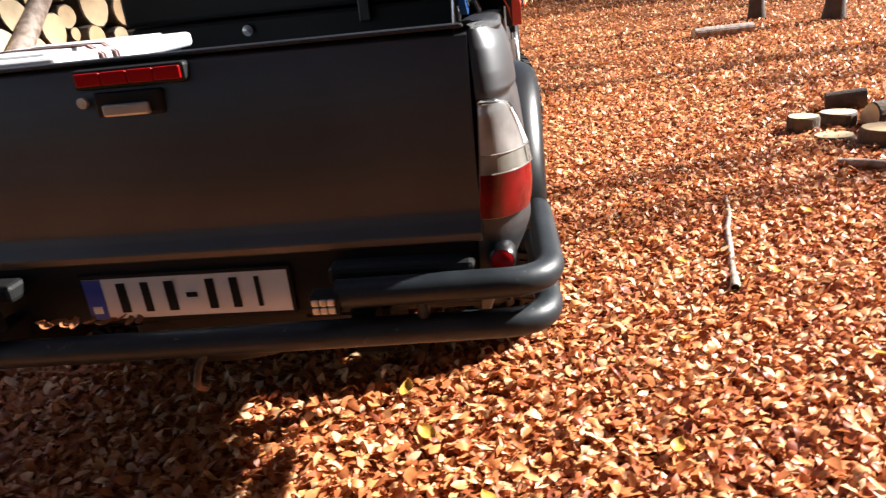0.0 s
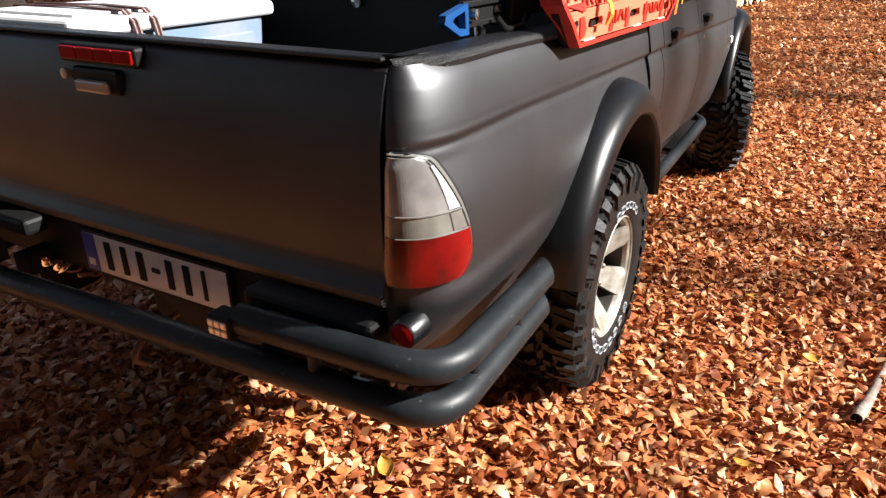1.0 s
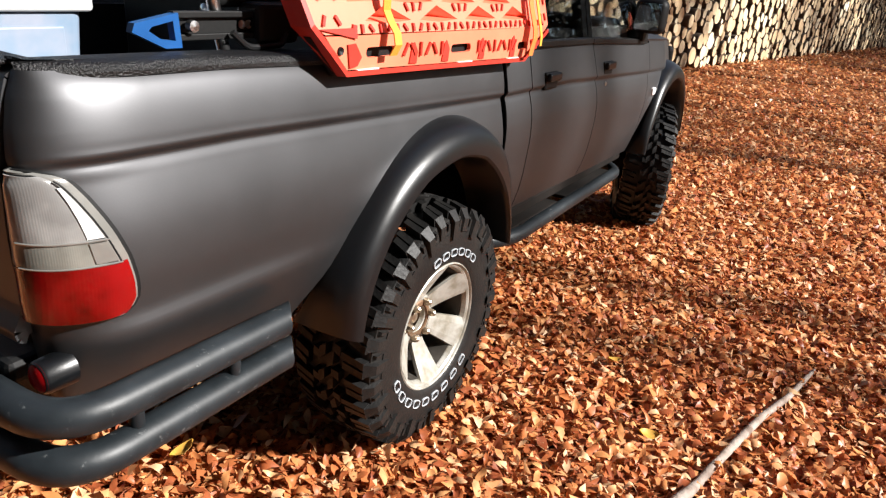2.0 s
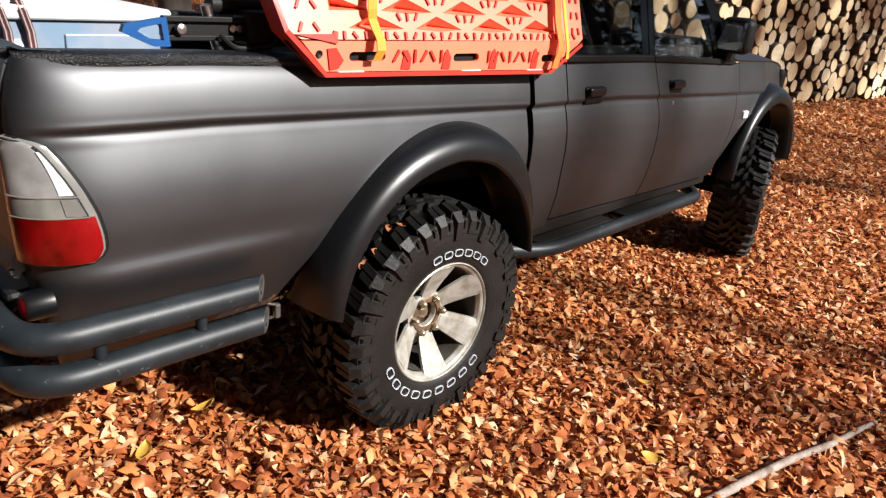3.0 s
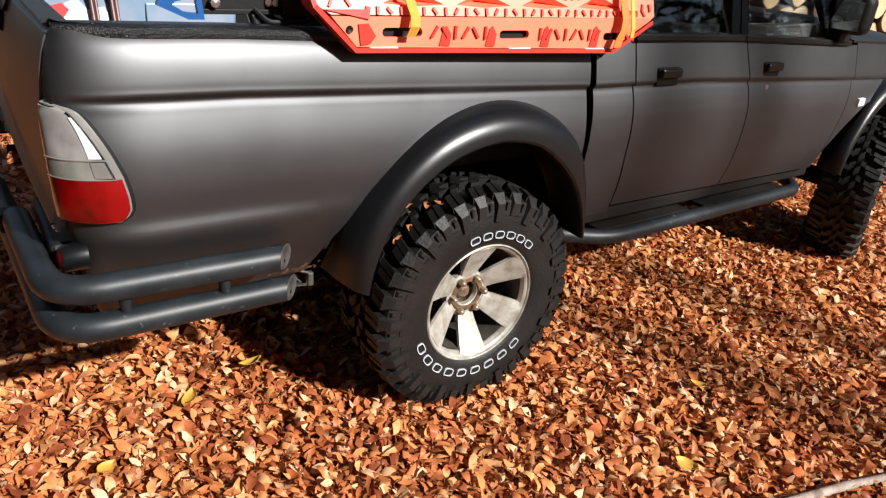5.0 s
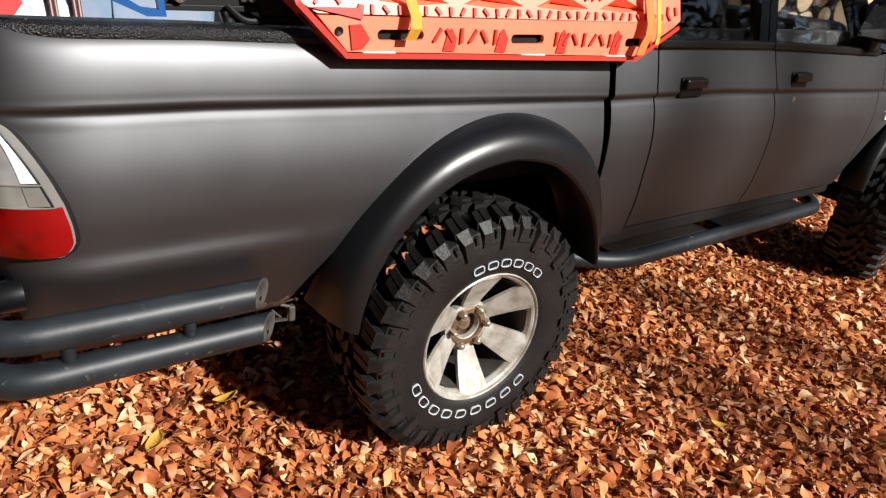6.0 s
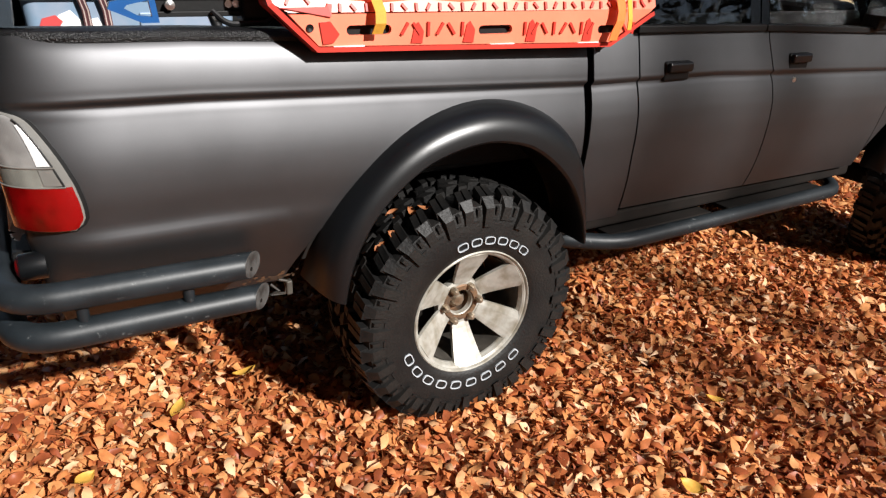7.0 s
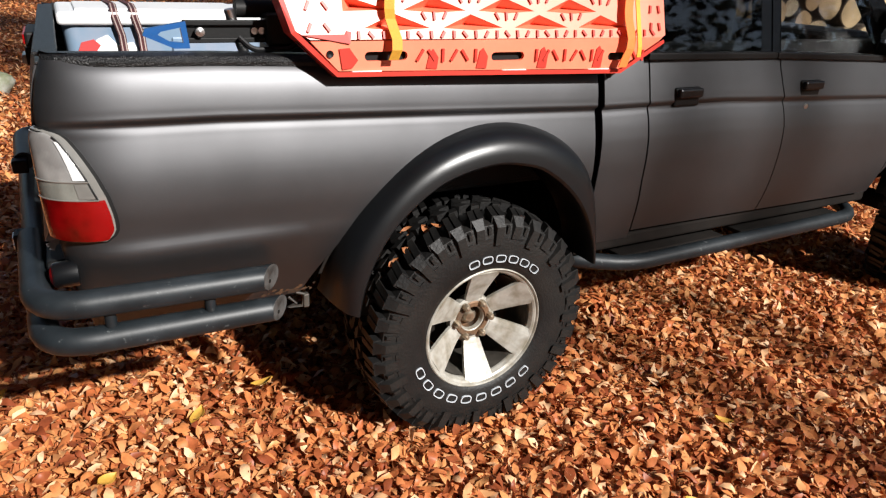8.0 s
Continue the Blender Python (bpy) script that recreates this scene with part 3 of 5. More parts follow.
# bed inside
part("bed_floor", block(-0.70, 0.70, -1.06, 0.40, 0.80, 0.83, 0.005), BLACK, truck)
for s in (1, -1):
    part("bed_inner_wall", block(min(s * 0.70, s * 0.72), max(s * 0.70, s * 0.72), -1.06, 0.41, 0.82, 1.24 - 0.03, 0.004), BLACK, truck)
    rows = []
    for y in np.linspace(-1.122, 0.41, 60):
        w = sag(y)
        xo = ref_x(max(y, -0.95))
        if y < -0.97:
            xo = 0.764 + 0.098 * math.sqrt(max(0.0, 1 - min(1, ((-0.965 - y) / 0.172)) ** 2))
        xi = min(0.735, xo - 0.035)
        sec = [(xo - 0.034, 1.234), (xo - 0.032, 1.243), (xo - 0.036, 1.251), (xo - 0.044, 1.256), (xo - 0.056, 1.2575), ((xo + xi) / 2, 1.259), (xi + 0.02, 1.259), (xi + 0.004, 1.254), (xi - 0.004, 1.24), (xi - 0.006, 1.225)]
        rows.append([(a, y, z + w) for a, z in sec])
    part("bed_rail_cap", *sheet(mirror_x(rows, s)[:, ::1], 0.004, flip=s < 0), CAP, truck, "black textured rubber rail cap", smooth=True)
part("bed_front_wall", block(-0.80, 0.80, 0.395, 0.42, 0.62, 1.19, 0.004), DARK, truck)

# underbody
part("chassis", *join([(lambda b: ((b.verts.index_update(), [v.co.copy() for v in b.verts])[1], [[v.index for v in f.verts] for f in b.faces]))(block(*e, 0.0)) for e in (
    (-0.52, -0.42, -1.12, 3.1, 0.50, 0.62), (0.42, 0.52, -1.12, 3.1, 0.50, 0.62), (-0.70, 0.70, 0.42, 2.2, 0.53, 0.60), (-0.5, 0.5, -0.95, -0.85, 0.52, 0.6),
    (-0.40, 0.40, 0.5, 1.4, 0.40, 0.52))]), DARK, truck)
for y in (0.0, 2.74):
    part("axle", *tube([(-0.70, y, 0.385), (-0.13, y, 0.385), (-0.1, y, 0.385), (0.1, y, 0.385), (0.13, y, 0.385), (0.70, y, 0.385)], [0.05, 0.05, 0.12, 0.12, 0.05, 0.05], 14), DARK, truck, smooth=True)
part("spare_wheel", *lathe([(-0.1, 0.0001), (-0.1, 0.34), (-0.06, 0.38), (0.06, 0.38), (0.1, 0.34), (0.1, 0.0001)], 32), RUBBER, truck, smooth=True, where=pose(0, -0.66, 0.52, 0, 90, 0))
for s in (1, -1):
    part("sill", block(min(s * 0.70, s * 0.775), max(s * 0.70, s * 0.775), 0.44, 2.18, 0.52, 0.575, 0.012), DARK, truck)
    clip = part("frame_bracket", *tube([(s * 0.752, -0.600, 0.556), (s * 0.757, -0.578, 0.534), (s * 0.752, -0.600, 0.524), (s * 0.757, -0.560, 0.522), (s * 0.760, -0.553, 0.560), (s * 0.752, -0.575, 0.566)], 0.0048, 6), BARREL, truck, "bent steel clip below the bed")
    part("clip_leg", block(min(s * 0.748, s * 0.768), max(s * 0.748, s * 0.768), -0.558, -0.540, 0.518, 0.562, 0.004), BARREL, clip)
    # flaking rust along the lower edge of the bed
    rnd, V, F = random.Random(7), [], []
    for k in range(46):
        y, z, r = -0.585 + rnd.gauss(0, 0.045), 0.572 + abs(rnd.gauss(0, 0.014)), rnd.uniform(0.002, 0.006)
        n = len(V)
        for a in range(5):
            yy, zz = y + r * 1.4 * math.cos(a * 1.257 + k), z + r * math.sin(a * 1.257 + k)
            V.append((s * (ref_x(yy) + bed_out(zz, yy) + 0.0015), yy, zz))
        F.append((n, n + 1, n + 2, n + 3, n + 4) if s > 0 else (n + 4, n + 3, n + 2, n + 1, n))
    part("rust_flakes", V, F, RUST, truck, "flaking rust along the bed edge")["kind"] = "stuff"


# wheel-arch flares
def flare_rows(yc, body, lip, slim=0.0):
    # heights and distances from the wheel's centre, from the front foot over the top to the rear foot
    phi = np.radians(np.linspace(24, 160.5, 44))
    deg = np.degrees(phi)
    ro = np.interp(deg, [24, 30, 40, 50, 60, 75, 90, 110, 130, 148, 154, 160.5], [0.462, 0.484, 0.538, 0.610, 0.648, 0.666, 0.666, 0.645, 0.611, 0.588, 0.570, 0.532])
    ri = np.interp(deg, [24, 30, 50, 75, 90, 110, 130, 150, 163], [0.435, 0.450, 0.500, 0.552, 0.562, 0.556, 0.530, 0.49, 0.465])
    ro = ro - slim * np.interp(deg, [95, 140, 160], [0, 1, 1])
    ro = np.convolve(np.pad(ro, 2, "edge"), np.ones(5) / 5, "valid")
    rows = []
    for p, a, b in zip(phi, ro, ri):
        yo, zo = yc + math.cos(p) * a, 0.385 + math.sin(p) * a
        base = body(yo, zo)
        sec = [(0.0, base - 0.004), (0.02, base + 0.006), (0.10, base + (lip - base) * 0.40), (0.25, base + (lip - base) * 0.72), (0.45, base + (lip - base) * 0.92), (0.70, lip), (0.93, lip + 0.002),
               (1.0, lip - 0.004), (1.03, lip - 0.02), (1.0, lip - 0.05), (0.99, 0.76)]
        rows.append([(x, yc + math.cos(p) * (a + (b - a) * f), 0.385 + math.sin(p) * (a + (b - a) * f)) for f, x in sec])
    return rows


def bed_body(y, z):
    return ref_x(y) + bed_out(z, y)


def door_body(y, z):
    return ref_x(y) + door_out(z, y)


def liner(yc):
    rows = []
    for p in np.radians(np.linspace(14, 160, 30)):
        rows.append([(x, yc + math.cos(p) * 0.555, 0.40 + math.sin(p) * 0.545) for x in (0.40, 0.55, 0.66, 0.76)])
    return rows


for s in (1, -1):
    for yc, body, lip, slim in ((0.0, bed_body, 0.932, 0.0), (2.74, door_body, 0.888, 0.05)):
        part("wheel_arch_flare", *sheet(mirror_x(flare_rows(yc, body, lip, slim), s), 0.004, flip=s < 0), FLARE, truck, "black satin plastic wheel-arch flare", smooth=True)
        part("wheel_arch_liner", *sheet(mirror_x(liner(yc), s), 0.006, flip=s > 0), DARK, truck, smooth=True)
        part("wheel_arch_wall", block(min(s * 0.38, s * 0.42), max(s * 0.38, s * 0.42), yc - 0.53, yc + 0.53, 0.52, 0.93, 0.0), DARK, truck)


# wheels
TYRE_R = 0.402


def tyre_mesh():
    prof = [(-0.115, 0.215), (-0.132, 0.235), (-0.137, 0.29), (-0.134, 0.335), (-0.126, 0.365), (-0.108, 0.372), (-0.05, 0.376), (0.05, 0.376), (0.108, 0.372), (0.126, 0.365), (0.1335, 0.335), (0.136, 0.30),
            (0.135, 0.27), (0.132, 0.232), (0.126, 0.217), (0.115, 0.206)]
    body, rest, blocks = lathe(prof, 96), [], []

    def lug(a, x0, x1, w0, w1, skew, r0, r1, drop0=0.0, drop1=0.0):
        v = []
        for x, w, dr in ((x0, w0, drop0), (x1, w1, drop1)):
            c = a + skew * (x - x0) / (x1 - x0) if x1 != x0 else a
            for e in (-1, 1):
                for r in (r0 - dr, r1 - dr):
                    b = c + e * w * (0.5 if r == r0 - dr else 0.42)
                    v.append((x, math.cos(b) * r, math.sin(b) * r))
        f = [(0, 1, 3, 2), (4, 6, 7, 5), (0, 4, 5, 1), (2, 3, 7, 6), (1, 5, 7, 3), (0, 2, 6, 4)]
        return v, f

    n = 32
    d = 2 * math.pi / n

    def shoulder(a, e, long):
        """A shoulder block, split by a sipe, that folds over the sidewall, and the small block beside it."""
        sk = d * 0.20 * e
        x0 = 0.048 if long else 0.064
        big = [lug(a + d * (g0 + g1) / 2, e * (x0 + (0.008 if g0 > 0 else 0)), e * 0.121, d * (g1 - g0), d * (g1 - g0) * 1.06, sk, 0.366, TYRE_R - 0.001 * long, 0.0, 0.009)
               for g0, g1 in ((-0.33, -0.02), (0.03, 0.33))]
        big.append(lug(a + sk, e * 0.1205, e * (0.145 if long else 0.140), d * 0.62, d * 0.46, 0.0, 0.332 if long else 0.35, TYRE_R - 0.011, 0.0, 0.030))
        return join(big), lug(a + sk + d * 0.5, e * 0.126, e * 0.1385, d * 0.20, d * 0.16, 0.0, 0.340, 0.362, 0.0, 0.004)

    for k in range(n):
        a = d * k
        for e in (-1, 1):
            o = 0.5 * d * (e > 0)
            if e < 0:
                rest += list(shoulder(a, e, k % 2))
            # hooked centre blocks
            rest.append(lug(a + o + d * 0.30, e * 0.004, e * 0.026, d * 0.50, d * 0.60, -d * 0.25 * e, 0.368, TYRE_R + 0.002))
            rest.append(lug(a + o + d * 0.62, e * 0.022, e * 0.046, d * 0.34, d * 0.42, d * 0.10 * e, 0.368, TYRE_R + 0.001))
            # small raised dashes on the sidewall
            rest.append(lug(a + 0.3 * d, e * 0.130, e * 0.1372, d * 0.34, d * 0.34, 0, 0.318, 0.323))
    outer = [shoulder(0.5 * d, 1, 0), shoulder(0.5 * d, 1, 1)]
    return body, join(rest), outer


TYRE, TREAD, SHOULDER = tyre_mesh()


def rim_mesh():
    prof = [(0.070, 0.188), (0.100, 0.191), (0.114, 0.197), (0.119, 0.203), (0.1195, 0.206), (0.125, 0.2085), (0.128, 0.211), (0.125, 0.2145), (0.115, 0.214), (0.10, 0.210)]
    chunks = [lathe(prof, 72), lathe([(0.028, 0.040), (0.043, 0.043), (0.046, 0.047), (0.047, 0.074), (0.044, 0.084), (0.02, 0.086)], 36)]
    spokes = []
    for k in range(6):
        a = 2 * math.pi * k / 6 + radians(90)
        # flat blades: narrow at the hub, broad at the rim, leaning out towards the lip
        rows = []
        for f in np.linspace(0, 1, 8):
            r = 0.072 + f * 0.126
            half = 0.031 + 0.025 * f
            x = 0.046 + 0.070 * f ** 1.15
            rows.append([(x + 0.003 * (1 - abs(e) ** 4) - 0.010 * (abs(e) > 0.97), math.cos(a) * r - math.sin(a) * e * half, math.sin(a) * r + math.cos(a) * e * half) for e in (-1, -0.955, -0.5, 0, 0.5, 0.955, 1)])
        spokes.append(sheet(rows, 0.030, flip=False))
    return join(chunks), spokes


RIM, SPOKES = rim_mesh()


def ring_mark(r, a0, a1, h, lift=0.137):
    """A slim rounded outline that follows the sidewall, like the line of a raised sign."""
    n = 20
    mid, half = (a0 + a1) / 2, (a1 - a0) / 2

    def at(t, k):
        c, q = math.cos(t), math.sin(t)
        c, q = math.copysign(abs(c) ** 0.6, c), math.copysign(abs(q) ** 0.6, q)
        return mid + half * c * k, r + h * q * k

    V, F = [], []
    for i in range(n):
        for k, x in ((1.0, lift - 0.004), (1.0, lift + 0.0015), (0.84, lift + 0.0015), (0.84, lift - 0.004)):
            a, q = at(2 * math.pi * i / n, k)
            V.append((x, math.cos(a) * q, math.sin(a) * q))
    for i in range(n):
        p, q = 4 * i, 4 * ((i + 1) % n)
        F += [(p + 1, p + 2, q + 2, q + 1), (p, p + 1, q + 1, q), (p + 2, p + 3, q + 3, q + 2)]
    return V, F


MARKS = [ring_mark(0.253, radians(t0), radians(t0 + 8.6), 0.0125) for t0 in (100.0 - 11.0 * k for k in range(6))]
MARKS += [ring_mark(0.256, radians(t0), radians(t0 + 9.2), 0.0140) for t0 in (198 + 13.4 * k for k in range(9))]
NUT = lathe([(0.0, 0.0001), (0.0, 0.013), (0.014, 0.0125), (0.022, 0.0095), (0.026, 0.005), (0.027, 0.0001)], 8)


def block_data(name, chunk):
    me = bpy.data.meshes.new(name)
    me.from_pydata([tuple(p) for p in chunk[0]], [], chunk[1])
    me.materials.append(RUBBER)
    return me


SHOULDER_DATA = [(block_data("tread_block", big), block_data("side_block", small)) for big, small in SHOULDER]


def wheel(s, y, turn=0.0):
    m = pose(s * 0.775, y, 0.385, 0, 0, turn) @ (Matrix.Identity(4) if s > 0 else pose(0, 0, 0, 0, 0, 180))
    rim = part("wheel", *RIM, ALLOY, truck, "dusty six-spoke alloy rim", smooth=False, where=m)
    part("tyre", *TYRE, RUBBER, rim, "black mud-terrain tyre carcass", smooth=True)
    part("tread", *TREAD, RUBBER, rim, "hooked centre blocks of the tread")["kind"] = "stuff"
    for k in range(32):
        for name, data in zip(("tread_block", "side_block"), SHOULDER_DATA[k % 2]):
            ob = new(name, data)
            ob.parent = rim
            ob.matrix_basis = pose(0, 0, 0, 360 * k / 32)
    for v, f in SPOKES:
        part("spoke", v, f, ALLOY, rim)
    part("barrel", *lathe([(-0.10, 0.200), (-0.09, 0.185), (0.06, 0.180), (0.099, 0.186)], 48), BARREL, rim, "dirty dark rim barrel", smooth=True)
    part("hub", *lathe([(0.006, 0.0001), (0.006, 0.043), (0.044, 0.0455), (0.051, 0.048), (0.0505, 0.062), (0.047, 0.066), (0.040, 0.067)], 32), RUST, rim, "rusty open hub bore", smooth=True)
    part("hub_cap", *lathe([(0.006, 0.028), (0.024, 0.026), (0.034, 0.017), (0.036, 0.0001)], 24), NUT_STEEL, rim, "tarnished axle end", smooth=True)
    part("brake_disc", *lathe([(-0.02, 0.0001), (-0.02, 0.15), (-0.035, 0.15), (-0.035, 0.0001)], 36), DARK, rim)
    for k in range(6):
        a = 2 * math.pi * k / 6 + radians(62)
        part("lug_nut", *NUT, NUT_STEEL, rim, where=pose(0.0485, math.cos(a) * 0.063, math.sin(a) * 0.063))
    for v, f in MARKS:
        part("sidewall_mark", v, f, LETTER, rim, "white outlined block")


for s in (1, -1):
    wheel(s, 0.0)
    wheel(s, 2.74, 20)


# cab
def panel(s, name, y0, y1, zlo, label="", n=26, ztop=1.262, slant=None):
    rows = []
    for i in range(n):
        row = []
        f = i / (n - 1)
        y = y0 + (y1 - y0) * f
        lo = zlo(y)
        for z in np.concatenate([np.linspace(lo, 1.0 + sag(y), 18)[:-1], np.linspace(1.0 + sag(y), ztop + sag(y), 46)]):
            yy = y + (slant(f, z) if slant else 0.0)
            row.append((ref_x(yy) + door_out(z, yy), yy, z))
        rows.append(row)
    return part(name, *sheet(mirror_x(rows, s), 0.006, flip=s < 0), PAINT, truck, label, smooth=True)


def rear_edge(z):
    """How far the rear edge of the rear door moves forward of its top corner."""
    return float(np.interp(z, [0.56, 0.66, 0.80, 0.95, 1.1, 1.3], [0.055, 0.035, 0.018, 0.013, 0.003, 0.0]))


def middle_edge(z):
    """The seam between the doors swings forward below the waist."""
    return float(np.interp(z, [0.56, 0.80, 0.95, 1.03, 1.10, 1.17, 1.3], [0.072, 0.068, 0.060, 0.047, 0.024, 0.006, 0.0]))


def front_edge(z):
    return float(np.interp(z, [0.55, 0.7, 1.0, 1.25], [-0.10, -0.07, 0.0, 0.0]))


def car_door(s, y0, y1, rear, lock=False):
    slant = (lambda f, z: (1 - f) * rear_edge(z) + f * middle_edge(z)) if rear else (lambda f, z: (1 - f) * middle_edge(z) + f * front_edge(z))
    d = panel(s, "door", y0, y1, lambda y: 0.595 - 0.006 * (y - 0.6), "satin dark grey cab door", slant=slant)
    hy = y0 + (0.172 if rear else 0.183)
    z = 1.094
    x = ref_x(hy) + door_out(z, hy)
    xs = lambda a, b: (min(s * a, s * b), max(s * a, s * b))
    part("handle_recess", block(*xs(x - 0.012, x + 0.006), hy - 0.061, hy + 0.061, z - 0.040, z + 0.026, 0.008), BLACK, d, "black handle recess")
    part("door_handle", block(*xs(x + 0.001, x + 0.024), hy - 0.056, hy + 0.056, z - 0.008, z + 0.024, 0.007), FLARE, d, "black door handle")
    if lock:
        part("door_lock", *lathe([(-0.004, 0.011), (0.004, 0.011), (0.006, 0.0001)], 16), STEEL, d, "bright lock cylinder", where=pose(s * (x + 0.001), y0 + 0.180, 1.018, 0, 0, 0 if s > 0 else 180))
    part("door_card", block(*xs(0.715, 0.742), y0 + 0.03, y1 - 0.03, 0.64, 1.258, 0.008), SEAT, d, "black inner door trim")
    return d


for s in (1, -1):
    panel(s, "cab_corner", 0.440, 0.6265, lambda y: 0.56, slant=lambda f, z: f * rear_edge(z), ztop=1.262)
    dr = car_door(s, 0.6335, 1.2820, True)
    df = car_door(s, 1.2880, 2.205, False, lock=True)
    panel(s, "front_fender", 2.2095, 3.20, lambda y: max(0.60, arch_z(y, 2.70, 0.40, 0.56)), "satin dark grey front wing", n=40, ztop=1.275,
                   slant=lambda f, z: (1 - f) * front_edge(z))
    part("side_repeater", block(min(s * 0.835, s * 0.862), max(s * 0.835, s * 0.862), 2.30, 2.36, 0.885, 0.925, 0.006), WHITE, truck, "pale side repeater lamp")
    xs = lambda a, b: (min(s * a, s * b), max(s * a, s * b))
    # window frames, pillars and glass
    for d, y0, y1 in ((dr, 0.625, 1.245), (df, 1.27, 2.10)):
        part("belt_trim", prism([(y0 - 0.012, 1.2575 + sag(y0)), (y1 + 0.008, 1.2575 + sag(y1)), (y1 + 0.008, 1.281 + sag(y1)), (y0 - 0.012, 1.281 + sag(y0))], *xs(0.765, 0.8285), "x", 0.004), BLACK, d)

    def slab(name, pts, t, mat, parent, label=""):
        """A four-cornered slab leaning in towards the roof."""
        v = [Vector((s * (0.80 - (z - 1.22) * 0.26), y, z)) for y, z in pts]
        w = [p - Vector((s * t, 0, 0)) for p in v]
        n = len(v)
        f = [tuple(range(n)), tuple(reversed(range(n, 2 * n)))] + [(k, k + n, (k + 1) % n + n, (k + 1) % n) for k in range(n)]
        return part(name, v + w, f, mat, parent, label)

    g = slab("window_glass", [(0.66, 1.225), (1.20, 1.225), (1.20, 1.70), (0.74, 1.70)], 0.005, GLASS, dr, "tinted window glass")
    g2 = slab("window_glass", [(1.30, 1.215), (2.02, 1.20), (1.62, 1.70), (1.30, 1.70)], 0.005, CLEAR_GLASS, df, "clear window glass")
    g.visible_shadow = g2.visible_shadow = False
    slab("rear_pillar", [(0.445, 1.20), (0.665, 1.20), (0.745, 1.74), (0.53, 1.74)], 0.05, GLOSS_BLACK, truck)
    slab("door_pillar", [(1.195, 1.19), (1.25, 1.19), (1.25, 1.74), (1.195, 1.74)], 0.045, GLOSS_BLACK, dr)
    slab("door_pillar", [(1.258, 1.19), (1.305, 1.19), (1.305, 1.74), (1.258, 1.74)], 0.045, GLOSS_BLACK, df)
    slab("screen_pillar", [(2.005, 1.19), (2.16, 1.17), (1.68, 1.74), (1.60, 1.74)], 0.06, GLOSS_BLACK, truck)
    slab("window_header", [(0.70, 1.695), (1.66, 1.695), (1.62, 1.745), (0.68, 1.745)], 0.05, GLOSS_BLACK, truck)
    # door mirror
    turned = Matrix.Translation((s * 0.852, 1.985, 1.315)) @ Matrix.Rotation(radians(-s * 4), 4, "Z")
    mir = part("door_mirror", block(-0.082, 0.082, -0.045, 0.05, -0.085, 0.085, 0.04, 5), BLACK, truck, "black door mirror housing", smooth=True, where=turned)
    dome = [[(u, -0.052 + 0.5 * (u * u + w * w), w) for u in np.linspace(-0.064, 0.064, 13)] for w in np.linspace(0.062, -0.066, 13)]
    part("mirror_glass", *sheet(dome, 0.002), MIRROR, mir, "bulged mirror glass", smooth=True)
    part("mirror_foot", prism([(1.95, 1.19), (2.05, 1.19), (2.07, 1.29), (1.97, 1.30)], *xs(0.765, 0.84), "x", 0.006), BLACK, truck)
    # side step
    st = part("side_step", *tube([(s * p[0], p[1], p[2]) for p in bend([(0.55, 0.43, 0.50), (0.70, 0.47, 0.475), (0.805, 0.70, 0.457), (0.805, 2.08, 0.470), (0.62, 2.15, 0.50)], 0.10)], 0.031, 16), TUBE, truck,
              "scuffed dark tubular side step", smooth=True)
    for y0, y1 in ((0.66, 1.22), (1.32, 1.98)):
        part("step_pad", block(*xs(0.690, 0.792), y0, y1, 0.474, 0.492, 0.006), DARK, st, "worn black step pad")
    for y in (0.80, 1.78):
        part("step_bracket", block(*xs(0.46, 0.80), y, y + 0.05, 0.462, 0.49, 0.005), DARK, st)
    # double tube rear bumper, side run
def rear_run(x):
    """The rear tubes stand slightly askew to the tailgate."""
    return -1.250 + 0.041 * x


def slash_end(s, plate=False):
    """The slanting end of a tube, cut back on its outer side, or the plate that closes it."""
    ring = [(0.0339 * math.cos(a), 0.026 - 0.8 * s * 0.0339 * math.cos(a), 0.0339 * math.sin(a)) for a in np.linspace(0, 2 * math.pi, 25)[:-1]]
    if plate:
        inner = [(p[0] * 0.97, p[1] - 0.004, p[2] * 0.97) for p in ring]
        v = [(p[0] * 0.97, p[1] + 0.001, p[2] * 0.97) for p in ring] + inner
        f = [tuple(reversed(range(24))), tuple(range(24, 48))] + [(k, (k + 1) % 24, (k + 1) % 24 + 24, k + 24) for k in range(24)]
        return v, f
    v = [(p[0], -0.01, p[2]) for p in ring] + ring
    return v, [(k, k + 24, (k + 1) % 24 + 24, (k + 1) % 24) for k in range(24)]


